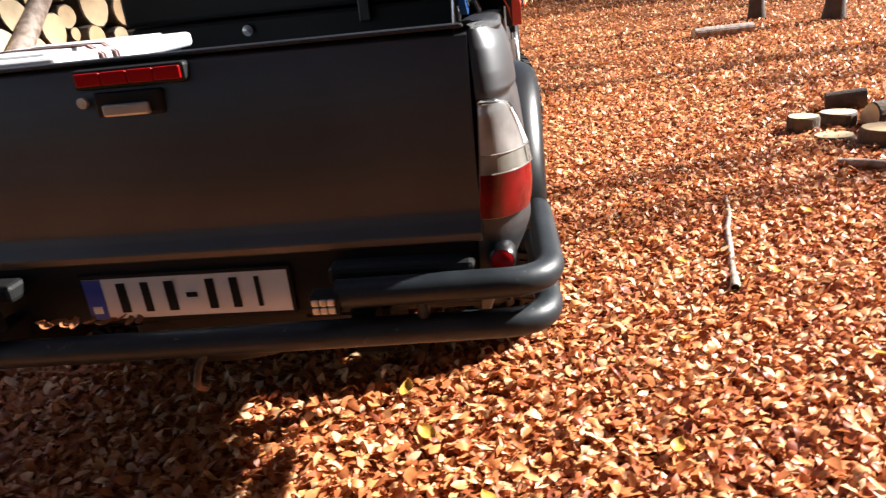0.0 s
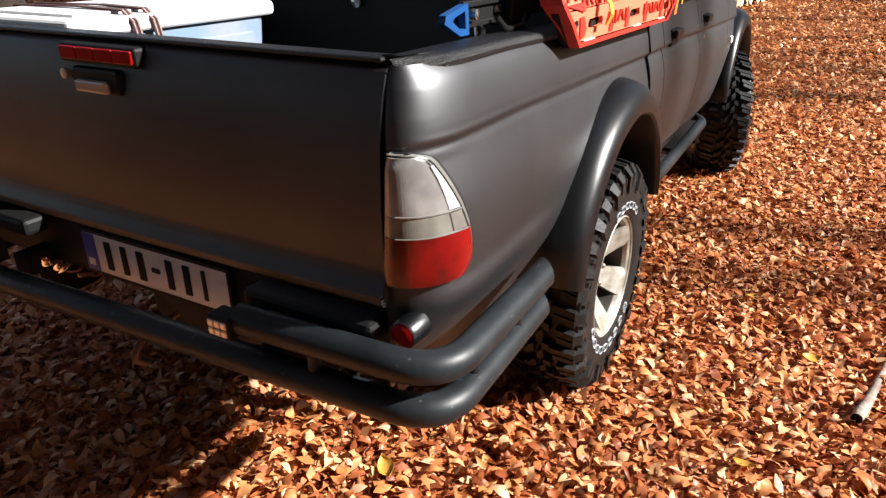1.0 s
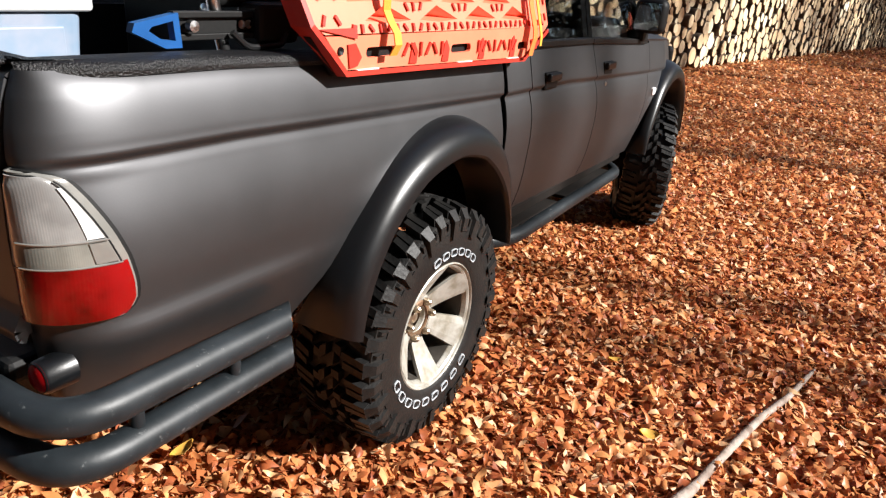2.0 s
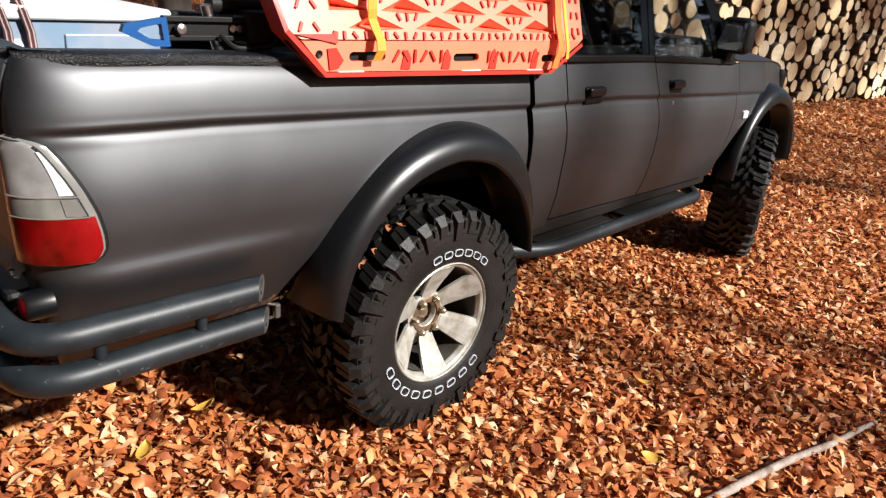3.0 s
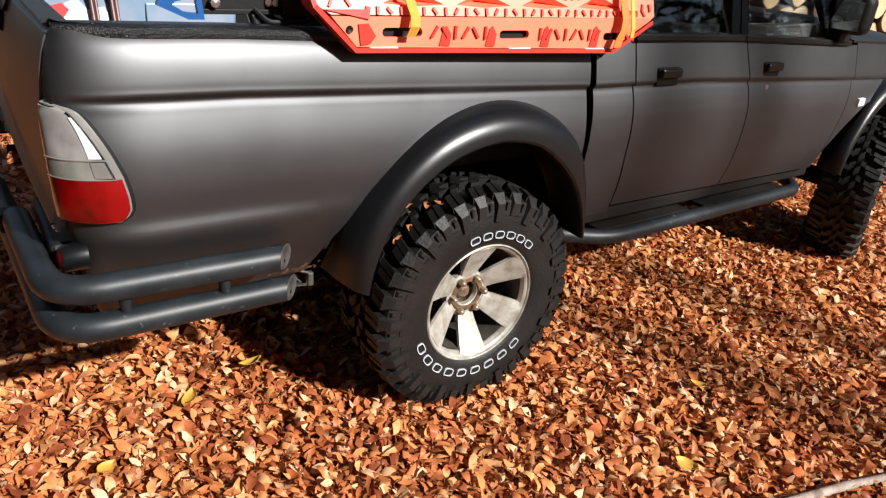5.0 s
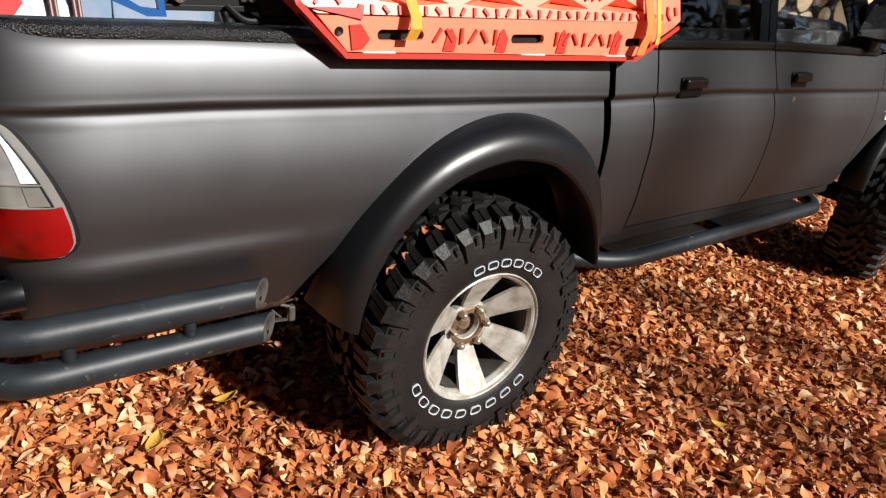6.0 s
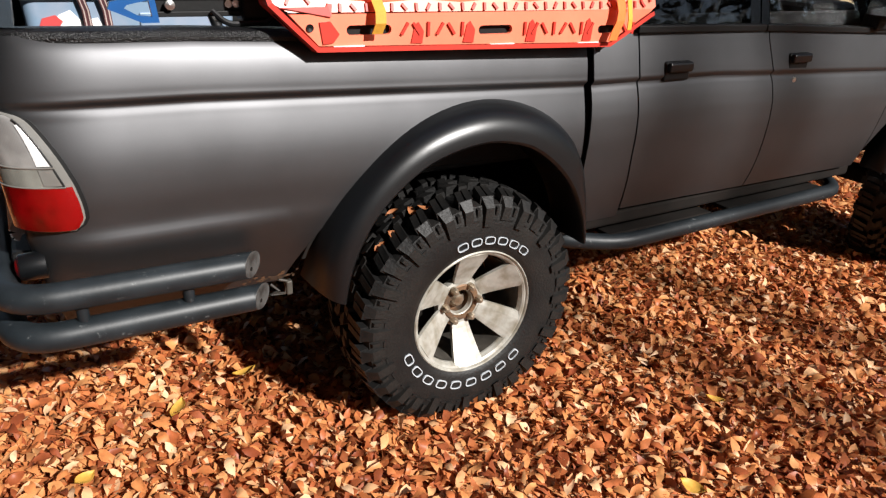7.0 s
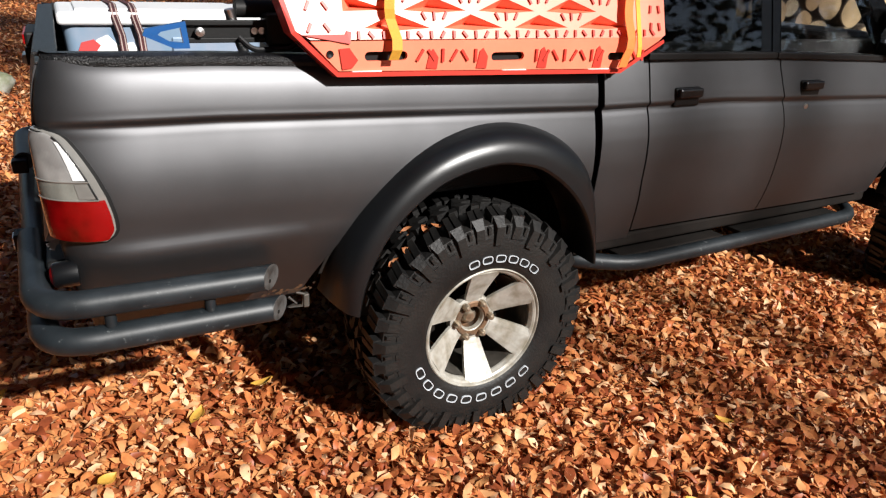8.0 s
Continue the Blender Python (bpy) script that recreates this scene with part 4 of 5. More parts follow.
bumper = part("rear_bumper", *tube(bend([(-0.885, -0.732, 0.60), (-0.905, -1.285, 0.618), (0.0, -1.250, 0.618), (0.907, -1.212, 0.618), (0.887, -0.687, 0.60)], 0.11, 8), 0.034, 18), TUBE, truck, "scuffed dark double-tube rear bumper", smooth=True)
for s in (1, -1):
    up = part("upper_tube", *tube(bend([(s * 0.43, rear_run(s * 0.43), 0.718), (s * 0.912, rear_run(s * 0.912), 0.718), (s * 0.902, -0.709 - 0.03 * (s < 0), 0.702)], 0.11, 8), 0.034, 18), TUBE, bumper, smooth=True)
    for p in ((s * 0.903, -1.07), (s * 0.897, -0.84), (s * 0.62, rear_run(s * 0.62))):
        part("tube_spacer", *tube([(p[0], p[1], 0.62), (p[0], p[1], 0.71)], 0.014, 10), TUBE, bumper, smooth=True)
    for x, y, z in ((s * 0.902, -0.709 - 0.03 * (s < 0), 0.702), (s * 0.887, -0.687 - 0.045 * (s < 0), 0.600)):
        part("end_sleeve", *slash_end(s), TUBE, bumper, where=pose(x, y, z, 0, 0, -s * 1.5), smooth=True)
        cap = part("tube_end", *slash_end(s, True), TUBE_END, bumper, "scuffed slanted end plate", where=pose(x, y, z, 0, 0, -s * 1.5))
        part("plate_hole", *lathe([(0.0, 0.0001), (0.0, 0.005), (0.0015, 0.0055), (0.0015, 0.0001)], 12), DARK, cap, "small dark hole", where=pose(s * 0.008, 0.0205, -0.008, 0, 0, 90 - s * 39))
    led = part("work_lamp", block(min(s * 0.375, s * 0.442), max(s * 0.375, s * 0.442), rear_run(s * 0.4) - 0.04, rear_run(s * 0.4) + 0.012, 0.684, 0.734, 0.006), BLACK, bumper, "small black LED work lamp")
    for a in range(3):
        for b in range(2):
            x0 = 0.382 + a * 0.0180
            part("led_cell", block(min(s * x0, s * (x0 + 0.016)), max(s * x0, s * (x0 + 0.016)), rear_run(s * 0.4) - 0.0435, rear_run(s * 0.4) - 0.038, 0.690 + b * 0.0195, 0.707 + b * 0.0195, 0.003), STEEL, led, "bright reflector cell")
    part("bumper_stay", block(min(s * 0.44, s * 0.50), max(s * 0.44, s * 0.50), -1.19, -0.95, 0.585, 0.65, 0.006), DARK, bumper)
part("tow_hook", *tube(bend([(0.05, -1.10, 0.56), (0.05, -1.22, 0.54), (0.05, -1.25, 0.50), (0.05, -1.21, 0.47)], 0.03), 0.009, 8), RUST, truck, "worn steel tow hook", smooth=True)

# roof, screens, bonnet and front end
part("cab_roof", block(-0.70, 0.70, 0.55, 1.72, 1.735, 1.80, 0.03, 4), PAINT, truck, smooth=True)
part("cab_back_wall", block(-0.82, 0.82, 0.444, 0.47, 0.58, 1.32, 0.006), BLACK, truck)
part("cab_floor", block(-0.76, 0.76, 0.48, 2.2, 0.60, 0.64, 0.0), DARK, truck)
rw = part("rear_window", [(-0.66, 0.46, 1.31), (0.66, 0.46, 1.31), (0.60, 0.54, 1.72), (-0.60, 0.54, 1.72), (-0.66, 0.466, 1.31), (0.66, 0.466, 1.31), (0.60, 0.546, 1.72), (-0.60, 0.546, 1.72)],
          [(0, 1, 2, 3), (7, 6, 5, 4), (0, 4, 5, 1), (1, 5, 6, 2), (2, 6, 7, 3), (3, 7, 4, 0)], GLASS, truck, "tinted rear window")
ws = part("windscreen", [(-0.74, 2.14, 1.19), (0.74, 2.14, 1.19), (0.62, 1.66, 1.735), (-0.62, 1.66, 1.735), (-0.74, 2.146, 1.19), (0.74, 2.146, 1.19), (0.62, 1.666, 1.735), (-0.62, 1.666, 1.735)],
          [(3, 2, 1, 0), (4, 5, 6, 7), (1, 5, 4, 0), (2, 6, 5, 1), (3, 7, 6, 2), (0, 4, 7, 3)], CLEAR_GLASS, truck, "windscreen")
rw.visible_shadow = ws.visible_shadow = False
rows = []
for y in np.linspace(2.16, 3.22, 14):
    half = ref_x(y) + door_out(1.27 + sag(y), y) + 0.001
    rows.append([(u * half, y, 1.272 + sag(y) + 0.055 * (1 - u * u) + 0.012 * (1 - u ** 8)) for u in np.linspace(1, -1, 25)])
part("bonnet", *sheet(rows, 0.01, flip=True), PAINT, truck, smooth=True)
part("front_panel", block(-0.72, 0.72, 3.16, 3.25, 0.62, 1.10, 0.03, 3), BLACK, truck)
part("front_bumper", block(-0.84, 0.84, 3.18, 3.36, 0.52, 0.74, 0.05, 3), FLARE, truck)
part("dashboard", block(-0.70, 0.70, 1.70, 2.035, 0.95, 1.285, 0.04, 3), BLACK, truck)
for x in (-0.36, 0.36):
    seat = part("seat", block(x - 0.24, x + 0.24, 1.28, 1.76, 0.80, 0.95, 0.05, 3), SEAT, truck, smooth=True)
    part("backrest", block(x - 0.23, x + 0.23, 1.17, 1.30, 0.93, 1.42, 0.05, 3), SEAT, seat, smooth=True)
    part("headrest", block(x - 0.13, x + 0.13, 1.16, 1.26, 1.46, 1.62, 0.04, 3), SEAT, seat, smooth=True)
part("rear_bench", block(-0.66, 0.66, 0.52, 0.66, 0.80, 1.36, 0.05, 3), SEAT, truck, smooth=True)
part("steering_wheel", *tube([(-0.36 + 0.18 * math.cos(a), 1.80 - 0.08 * math.sin(a), 1.14 + 0.165 * math.sin(a)) for a in np.linspace(0, 2 * math.pi, 25)], 0.014, 8, False), BLACK, truck, smooth=True)


# ---- load in the bed ----
# recovery boards strapped to the outside of the bed
def board_x(z):
    return 0.872 - 0.30 * max(0.0, z - 1.27)


board = thing("recovery_board", "orange-red plastic recovery board strapped upright along the bed rail", "recovery board", at=Matrix.Translation((0, 0, 0.022)))
FOLD = 1.268


HOLES = [(-0.405, -0.285), (-0.027, 0.083), (0.395, 0.47)]


def low(y):
    return 1.196 - 0.0217 * (y + 0.475)


def pierced(outline, holes):
    """Triangles of an outline with holes left out: the flat points, the triangles and the rims of outline and holes."""
    loops, pts = [], []
    for o in [outline] + holes:
        loops.append(list(range(len(pts), len(pts) + len(o))))
        pts += [Vector(p) for p in o]
    edges = [(a, b) for lp in loops for a, b in zip(lp, lp[1:] + lp[:1])]
    got, _, faces, *_ = delaunay_2d_cdt(pts, edges, [], 0, 1e-6)

    def inside(p, poly):
        odd = False
        for (ax, ay), (bx, by) in zip(poly, poly[1:] + poly[:1]):
            if (ay > p[1]) != (by > p[1]) and p[0] < (bx - ax) * (p[1] - ay) / (by - ay) + ax:
                odd = not odd
        return odd

    keep = []
    for f in faces:
        c = sum((got[k] for k in f), Vector((0, 0))) / len(f)
        if inside(c, outline) and not any(inside(c, h) for h in holes):
            area = sum(got[a].x * got[b].y - got[b].x * got[a].y for a, b in zip(f, list(f[1:]) + [f[0]]))
            keep.append(tuple(f) if area > 0 else tuple(reversed(f)))
    return [(p.x, p.y) for p in got], keep, loops


def pierced_plate(outline, holes, thick):
    """A plate standing on the board's plane with open holes through it."""
    pts, tris, loops = pierced(outline, holes)
    n = len(pts)
    v = [(board_x(z), y, z) for y, z in pts] + [(board_x(z) - thick, y, z) for y, z in pts]
    f = tris + [tuple(n + k for k in reversed(t)) for t in tris]
    f += [(a, a + n, b + n, b) for lp in loops for a, b in zip(lp, lp[1:] + lp[:1])]
    return v, f


# the field is pressed with rows of three-cornered pockets, deepest under the upper point
POCKETS = []
for r in range(5):
    z = 1.298 + r * 0.043
    for k in range(5):
        y = (-0.204 if r % 2 else -0.3165) - 0.226 * (r % 2) + 0.226 * k
        a, b = max(y - 0.087, -0.455), min(y + 0.099, 0.462)
        if b - a > 0.08 and z < 1.48:
            POCKETS.append((y, z, [(a, z), (y + 0.006, z - 0.006), (b, z)] + ([(y, z + 0.034)] if a < y - 0.03 and b > y + 0.03 else [])))
            if len(POCKETS[-1][2]) == 3:
                side = a if a > y - 0.03 else b
                POCKETS[-1] = (y, z, [(a, z - 0.004 * (side == a)), (b, z - 0.004 * (side == b)), (side, z + 0.034)])
rims = [rim for _, _, rim in POCKETS]
v, f = pierced_plate([(-0.545, FOLD + 0.004), (0.61, FOLD), (0.622, 1.275), (0.622, 1.52), (-0.60, 1.52), (-0.60, 1.36), (-0.580, 1.292)], rims, 0.035)
field = part("board_field", v, f, ORANGE, board, "orange-red field pressed with pockets")
for y, z, rim in POCKETS:
    n = len(rim)
    mid = sum(a for a, _ in rim) / n
    part("pocket", [(board_x(b), a, b) for a, b in rim] + [(board_x(z) - 0.052, mid, z + 0.005)], [(k, (k + 1) % n, n) for k in range(n)], ORANGE, field)


def slot(y0, y1):
    """A slot with round ends."""
    r = 0.0115
    mid = low((y0 + y1) / 2) + 0.037
    return [(y1 - r + r * math.cos(a), mid + r * math.sin(a)) for a in np.radians(np.linspace(-90, 90, 7))] + [(y0 + r - r * math.cos(a), mid - r * math.sin(a)) for a in np.radians(np.linspace(-90, 90, 7))]


v, f = pierced_plate([(-0.545, FOLD), (-0.475, low(-0.475)), (0.445, low(0.445)), (0.605, 1.262), (0.61, FOLD)], [slot(*h) for h in HOLES], 0.012)
part("flange", v, f, ORANGE, board, "upright orange-red flange with round-ended slots")


# ribs get the darker red as painted shade against the orange field
def rib(y, z, length, tilt, w=0.007, lift=0.006, mat=ORANGE_SHADE):
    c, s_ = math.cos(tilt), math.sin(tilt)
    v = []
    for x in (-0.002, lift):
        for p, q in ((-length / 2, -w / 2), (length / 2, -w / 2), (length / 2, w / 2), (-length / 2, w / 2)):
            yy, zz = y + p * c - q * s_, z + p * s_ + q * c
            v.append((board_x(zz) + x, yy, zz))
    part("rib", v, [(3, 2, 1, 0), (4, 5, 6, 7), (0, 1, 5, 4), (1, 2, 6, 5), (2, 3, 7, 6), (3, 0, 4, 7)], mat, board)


rnd = random.Random(11)
for y, z, _ in POCKETS:
    for e, tilt in ((0.083, 2.1), (0.113, 1.57), (0.145, 1.0)):
        if y + e < 0.44:
            rib(y + e, z + 0.030 + rnd.uniform(-0.002, 0.002), 0.020, tilt, 0.006)
for k in range(30):
    rib(-0.42 + k * 0.034, 1.2825, 0.018, (1.5, 2.3, 1.57, 0.95)[k % 4])
for k in range(24):
    y = -0.25 + k * 0.034
    if not any(a - 0.02 < y < b + 0.02 for a, b in HOLES):
        rib(y, 1.232 - 0.02 * (y + 0.3), 0.034, (1.0, 2.2, 1.57)[k % 3])
for k in range(9):
    z = 1.30 + 0.05 * (k // 2)
    rib(-0.545 + (k % 2) * 0.045, z, 0.022, (1.1, 2.2)[k % 2])
    rib(0.56 + (k % 2) * 0.035, z, 0.022, (1.4, 1.75)[k % 2])
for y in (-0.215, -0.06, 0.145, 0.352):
    # wedge gussets along the flange, their shade put into the colour
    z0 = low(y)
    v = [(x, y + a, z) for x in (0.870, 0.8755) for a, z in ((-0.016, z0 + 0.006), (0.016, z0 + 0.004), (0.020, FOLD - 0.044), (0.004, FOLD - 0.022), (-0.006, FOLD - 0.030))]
    part("gusset", v, [(4, 3, 2, 1, 0), (5, 6, 7, 8, 9)] + [(k2, (k2 + 1) % 5, (k2 + 1) % 5 + 5, k2 + 5) for k2 in range(5)], ORANGE_SHADE, board)


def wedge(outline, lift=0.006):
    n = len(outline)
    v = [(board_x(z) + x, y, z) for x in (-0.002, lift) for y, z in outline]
    part("corner_wedge", v, [tuple(reversed(range(n))), tuple(range(n, 2 * n))] + [(k, (k + 1) % n, (k + 1) % n + n, k + n) for k in range(n)], ORANGE_SHADE, board)


wedge([(-0.565, 1.283), (-0.445, 1.262), (-0.440, 1.290), (-0.452, 1.292), (-0.456, 1.284)])
wedge([(-0.474, 1.250), (-0.447, 1.252), (-0.424, 1.222), (-0.440, 1.203), (-0.466, 1.200)], 0.004)
part("corner_hole", *lathe([(0.0, 0.0001), (0.004, 0.009), (-0.004, 0.009)], 14), BLACK, board, "dark bolt hole", where=pose(0.872, -0.497, 1.238))
for y in (-0.40, 0.05, 0.36):
    part("edge_tab", block(0.862, 0.878, y - 0.04, y + 0.04, low(y) - 0.004, low(y) + 0.001, 0.0), LID, board, "pale tab")
# edge rim of the board, painted the red that orange takes in shade
RIM = [(-0.605, 1.52), (-0.605, 1.44), (-0.605, 1.36), (-0.586, 1.291), (-0.534, 1.241), (-0.480, 1.190), (-0.2, 1.1845), (0.0, 1.180), (0.447, 1.170), (0.53, 1.214), (0.612, 1.258)]
rows = []
for y, z in RIM:
    deep = 0.044 if z > 1.285 else float(np.interp(z, [1.19, 1.285], [0.016, 0.040])) if y < -0.45 else 0.016
    rows.append([(board_x(z) + 0.006, y, z), (board_x(z) + 0.008, y - 0.001, z - 0.001), (board_x(z) - deep * 0.5, y - 0.002, z - 0.002), (board_x(z) - deep, y - 0.004, z - 0.003)])
part("board_rim", *sheet(rows, 0.006), ORANGE_SHADE, board, "deep orange-red edge of the board")

back = tagged(part("mounting_board", *(lambda o: ([(0.838, y, z) for y, z in o] + [(0.856, y, z) for y, z in o], [tuple(reversed(range(len(o)))), tuple(range(len(o), 2 * len(o)))] + [
    (k, (k + 1) % len(o), (k + 1) % len(o) + len(o), k + len(o)) for k in range(len(o))]))([(-0.485, 1.203), (0.43, 1.182), (0.60, 1.268), (0.60, 1.29), (-0.56, 1.30), (-0.575, 1.288)]), BLACK),
    "black backing board behind the orange recovery board", "mounting board")


def ribbon(name, pts, w, mat, label, parent=None, category="strap", group="", axis=(0, 1, 0), t=0.003):
    """A flat webbing strap along points, its breadth along an axis."""
    a = Vector(axis)
    rows = [[Vector(p) - a * w / 2, Vector(p), Vector(p) + a * w / 2] for p in pts]
    ob = part(name, *sheet(np.array(rows), t), mat, parent)
    return tagged(ob, label, category, group)


ribbon("lashing_strap", [(board_x(z) + 0.030 + 0.008 * math.sin(z * 60), -0.335 + 0.006 * math.sin(z * 40), z) for z in np.linspace(1.247, 1.56, 14)], 0.028, YELLOW_STRAP, "yellow webbing strap looped over the orange recovery board",
       group="board straps")
ribbon("lashing_strap", [(board_x(z) + 0.032, 0.452 - 0.35 * max(0, 1.27 - z) + 0.004 * math.sin(z * 50), z) for z in np.linspace(1.207, 1.56, 14)], 0.032, ORANGE_STRAP, "orange webbing strap looped over the orange recovery board", group="board straps")
ribbon("lashing_strap", [(board_x(z) + 0.040, 0.480, z) for z in np.linspace(1.237, 1.56, 12)], 0.016, YELLOW_STRAP, "narrow yellow webbing strap tied over the orange recovery board", group="board straps")

# storage tub
tub = thing("storage_tub", "blue-tinted plastic storage tub with a white lid in the truck bed", "storage box")
rows = []
for z in np.linspace(0.832, 1.235, 5):
    f = (z - 0.832) / 0.403
    x0, x1, y0, y1 = -0.67 + 0.03 * (1 - f), -0.195 - 0.03 * (1 - f), -1.068 + 0.02 * (1 - f), -0.39 - 0.02 * (1 - f)
    ring, rr = [], 0.04
    for cx, cy, a0 in ((x1 - rr, y0 + rr, -90), (x1 - rr, y1 - rr, 0), (x0 + rr, y1 - rr, 90), (x0 + rr, y0 + rr, 180)):
        for a in np.radians(np.linspace(a0, a0 + 90, 6)):
            ring.append((cx + rr * math.cos(a), cy + rr * math.sin(a), z))
    rows.append(ring + [ring[0]])
part("tub_body", *sheet(rows, 0.004, flip=True), TUB, tub, "blue-tinted plastic wall", smooth=True)
part("tub_floor", block(-0.63, -0.24, -1.0, -0.43, 0.832, 0.84, 0.0), TUB, tub)
part("lid", block(-0.69, -0.175, -1.080, -0.37, 1.232, 1.276, 0.014, 3), LID, tub, "white plastic lid")
part("lid_panel", block(-0.63, -0.24, -1.02, -0.44, 1.274, 1.283, 0.004), LID, tub, "raised lid panel")
part("wall_panel", block(-0.212, -0.1915, -0.72, -0.46, 1.08, 1.19, 0.004), TUB, tub, "pressed side panel")
part("paper", prism([(-1.02, 1.10), (-0.965, 1.185), (-0.93, 1.20), (-0.90, 1.165), (-0.85, 1.175), (-0.82, 1.11)], -0.207, -0.196, "x"), PAPER, tub, "white paper seen through the wall")
part("cloth", prism([(-1.035, 1.13), (-1.015, 1.175), (-0.975, 1.185), (-0.955, 1.165), (-0.99, 1.12)], -0.208, -0.1945, "x"), CLOTH, tub, "red cloth seen through the wall")
for y, tag in ((-0.900, "a"), (-0.838, "b")):
    st = ribbon("tie_down_strap", [(-0.70, y, 0.9), (-0.70, y, 1.25), (-0.67, y, 1.286), (-0.4, y + 0.01, 1.290), (-0.20, y, 1.286), (-0.168, y, 1.262), (-0.172, y + 0.015, 1.20), (-0.18, y + 0.03, 0.9)], 0.024, RED_STRAP,
                "dark red webbing strap with pale stripes over the storage tub", group="tub straps")
    for e in (-0.006, 0.007):
        ribbon("stripe", [(-0.4, y + 0.01 + e, 1.2915), (-0.20, y + e, 1.2878), (-0.1655, y + e, 1.262), (-0.1695, y + 0.015 + e, 1.20), (-0.1775, y + 0.03 + e, 0.9)], 0.004, PALE_STRAP, "pale woven stripe", st, category="")

# black tool chest against the cab
chest = thing("tool_chest", "black plastic tool chest against the cab wall in the truck bed", "tool box")
part("chest_body", block(-0.60, 0.66, 0.02, 0.38, 0.832, 1.29, 0.015), BLACK, chest)
part("chest_lid", block(-0.61, 0.67, 0.01, 0.385, 1.298, 1.42, 0.015), BLACK, chest)
part("chest_knob", *lathe([(0, 0.0001), (0, 0.016), (-0.012, 0.02), (-0.02, 0.0001)], 18), STEEL, chest, "round steel knob", where=pose(-0.13, 0.012, 1.245, 0, 0, 90))
part("chest_latch", block(0.30, 0.345, -0.012, 0.012, 1.235, 1.325, 0.006), FLARE, chest, "black latch")

# farm jack lying along the rail
jack = thing("farm_jack", "black steel farm jack with a blue foot along the rail", "jack")
bar = (lambda y0, y1, x, z0, z1: block(x - 0.008, x + 0.008, y0, y1, z0, z1, 0.002))
part("jack_bar", *join([(lambda b: ((b.verts.index_update(), [v.co.copy() for v in b.verts])[1], [[v.index for v in f.verts] for f in b.faces]))(q) for q in (
    bar(-0.815, 0.35, 0.735, 1.275, 1.287), bar(-0.815, 0.35, 0.735, 1.316, 1.328), block(0.720, 0.732, -0.815, 0.35, 1.285, 1.32, 0.0))]), BLACK, jack, "black steel bar")
FOOT = [(-0.907, 1.294), (-0.901, 1.309), (-0.810, 1.326), (-0.804, 1.264), (-0.840, 1.264)]
INNER = [(-0.874, 1.2955), (-0.867, 1.3025), (-0.822, 1.312), (-0.818, 1.277), (-0.848, 1.280)]
v = [(x, y, z) for x in (0.733, 0.750) for o in (FOOT, INNER) for y, z in o]
f = []
for k in range(5):
    n = (k + 1) % 5
    f += [(k, n, 5 + n, 5 + k), (15 + k, 15 + n, 10 + n, 10 + k), (k, 10 + k, 10 + n, n), (5 + n, 15 + n, 15 + k, 5 + k)]
part("jack_foot", v, f, BLUE, jack, "blue painted open foot")
part("jack_pin", *lathe([(0, 0.0001), (0.0, 0.011), (0.014, 0.011), (0.016, 0.0001)], 12), STEEL, jack, "bright bolt", where=pose(0.742, -0.779, 1.302))
for y in (-0.645, -0.627):
    part("bar_hole", *lathe([(0, 0.0001), (0.0, 0.008), (0.004, 0.009)], 12), STEEL, jack, "steel ring", where=pose(0.733, y, 1.302))
part("jack_hook", *tube(bend([(0.715, -0.70, 1.352), (0.712, -0.69, 1.31), (0.705, -0.66, 1.225)], 0.02), 0.013, 10), STEEL, jack, "grey steel pin", smooth=True)
part("jack_head", block(0.69, 0.76, -0.62, -0.50, 1.262, 1.345, 0.012), BLACK, jack)
part("jack_handle", *tube([(0.69, -0.68, 1.352), (0.69, -0.50, 1.352), (0.69, 0.2, 1.352)], 0.022, 14), BLACK, jack, smooth=True)
part("jack_cable", *tube(bend([(0.755, -0.54, 1.285), (0.765, -0.56, 1.262), (0.768, -0.66, 1.260), (0.757, -0.69, 1.29)], 0.03), 0.007, 8), FLARE, jack, "black cable loop", smooth=True)


# ---- wood ----
def log_mesh(r, length, seed, seg=20, z_flat=0.0):
    """A sawn log along x from 0 (the sawn face seen) to -length: bark side, pale end."""
    q = random.Random(seed)
    ph, am = [q.uniform(0, 6.3) for _ in range(3)], [q.uniform(0.02, 0.07), q.uniform(0.01, 0.05), q.uniform(0.005, 0.025)]

    def rad(a):
        return r * (1 + am[0] * math.cos(2 * a + ph[0]) + am[1] * math.cos(3 * a + ph[1]) + am[2] * math.cos(5 * a + ph[2]))

    V, F, mats = [], [], []
    rings = [(0.0, 0.93), (-0.012, 1.0), (-length * 0.5, 1.02), (-length, 0.98)]
    for x, k in rings:
        for i in range(seg):
            a = 2 * math.pi * i / seg
            V.append((x, rad(a) * k * math.cos(a), rad(a) * k * math.sin(a)))
    for j in range(len(rings) - 1):
        for i in range(seg):
            n = (i + 1) % seg
            F.append((j * seg + i, j * seg + n, (j + 1) * seg + n, (j + 1) * seg + i))
            mats.append(0)
    F.append(tuple(range(seg)))
    mats.append(1)
    F.append(tuple(reversed(range((len(rings) - 1) * seg, len(rings) * seg))))
    mats.append(1)
    return V, F, mats


def log_data(r, length, seed, seg=20):
    V, F, mats = log_mesh(r, length, seed, seg)
    me = bpy.data.meshes.new("log")
    me.from_pydata(V, [], F)
    me.materials.append(LOG_BARK)
    me.materials.append(CUT)
    me.polygons.foreach_set("material_index", mats)
    return me


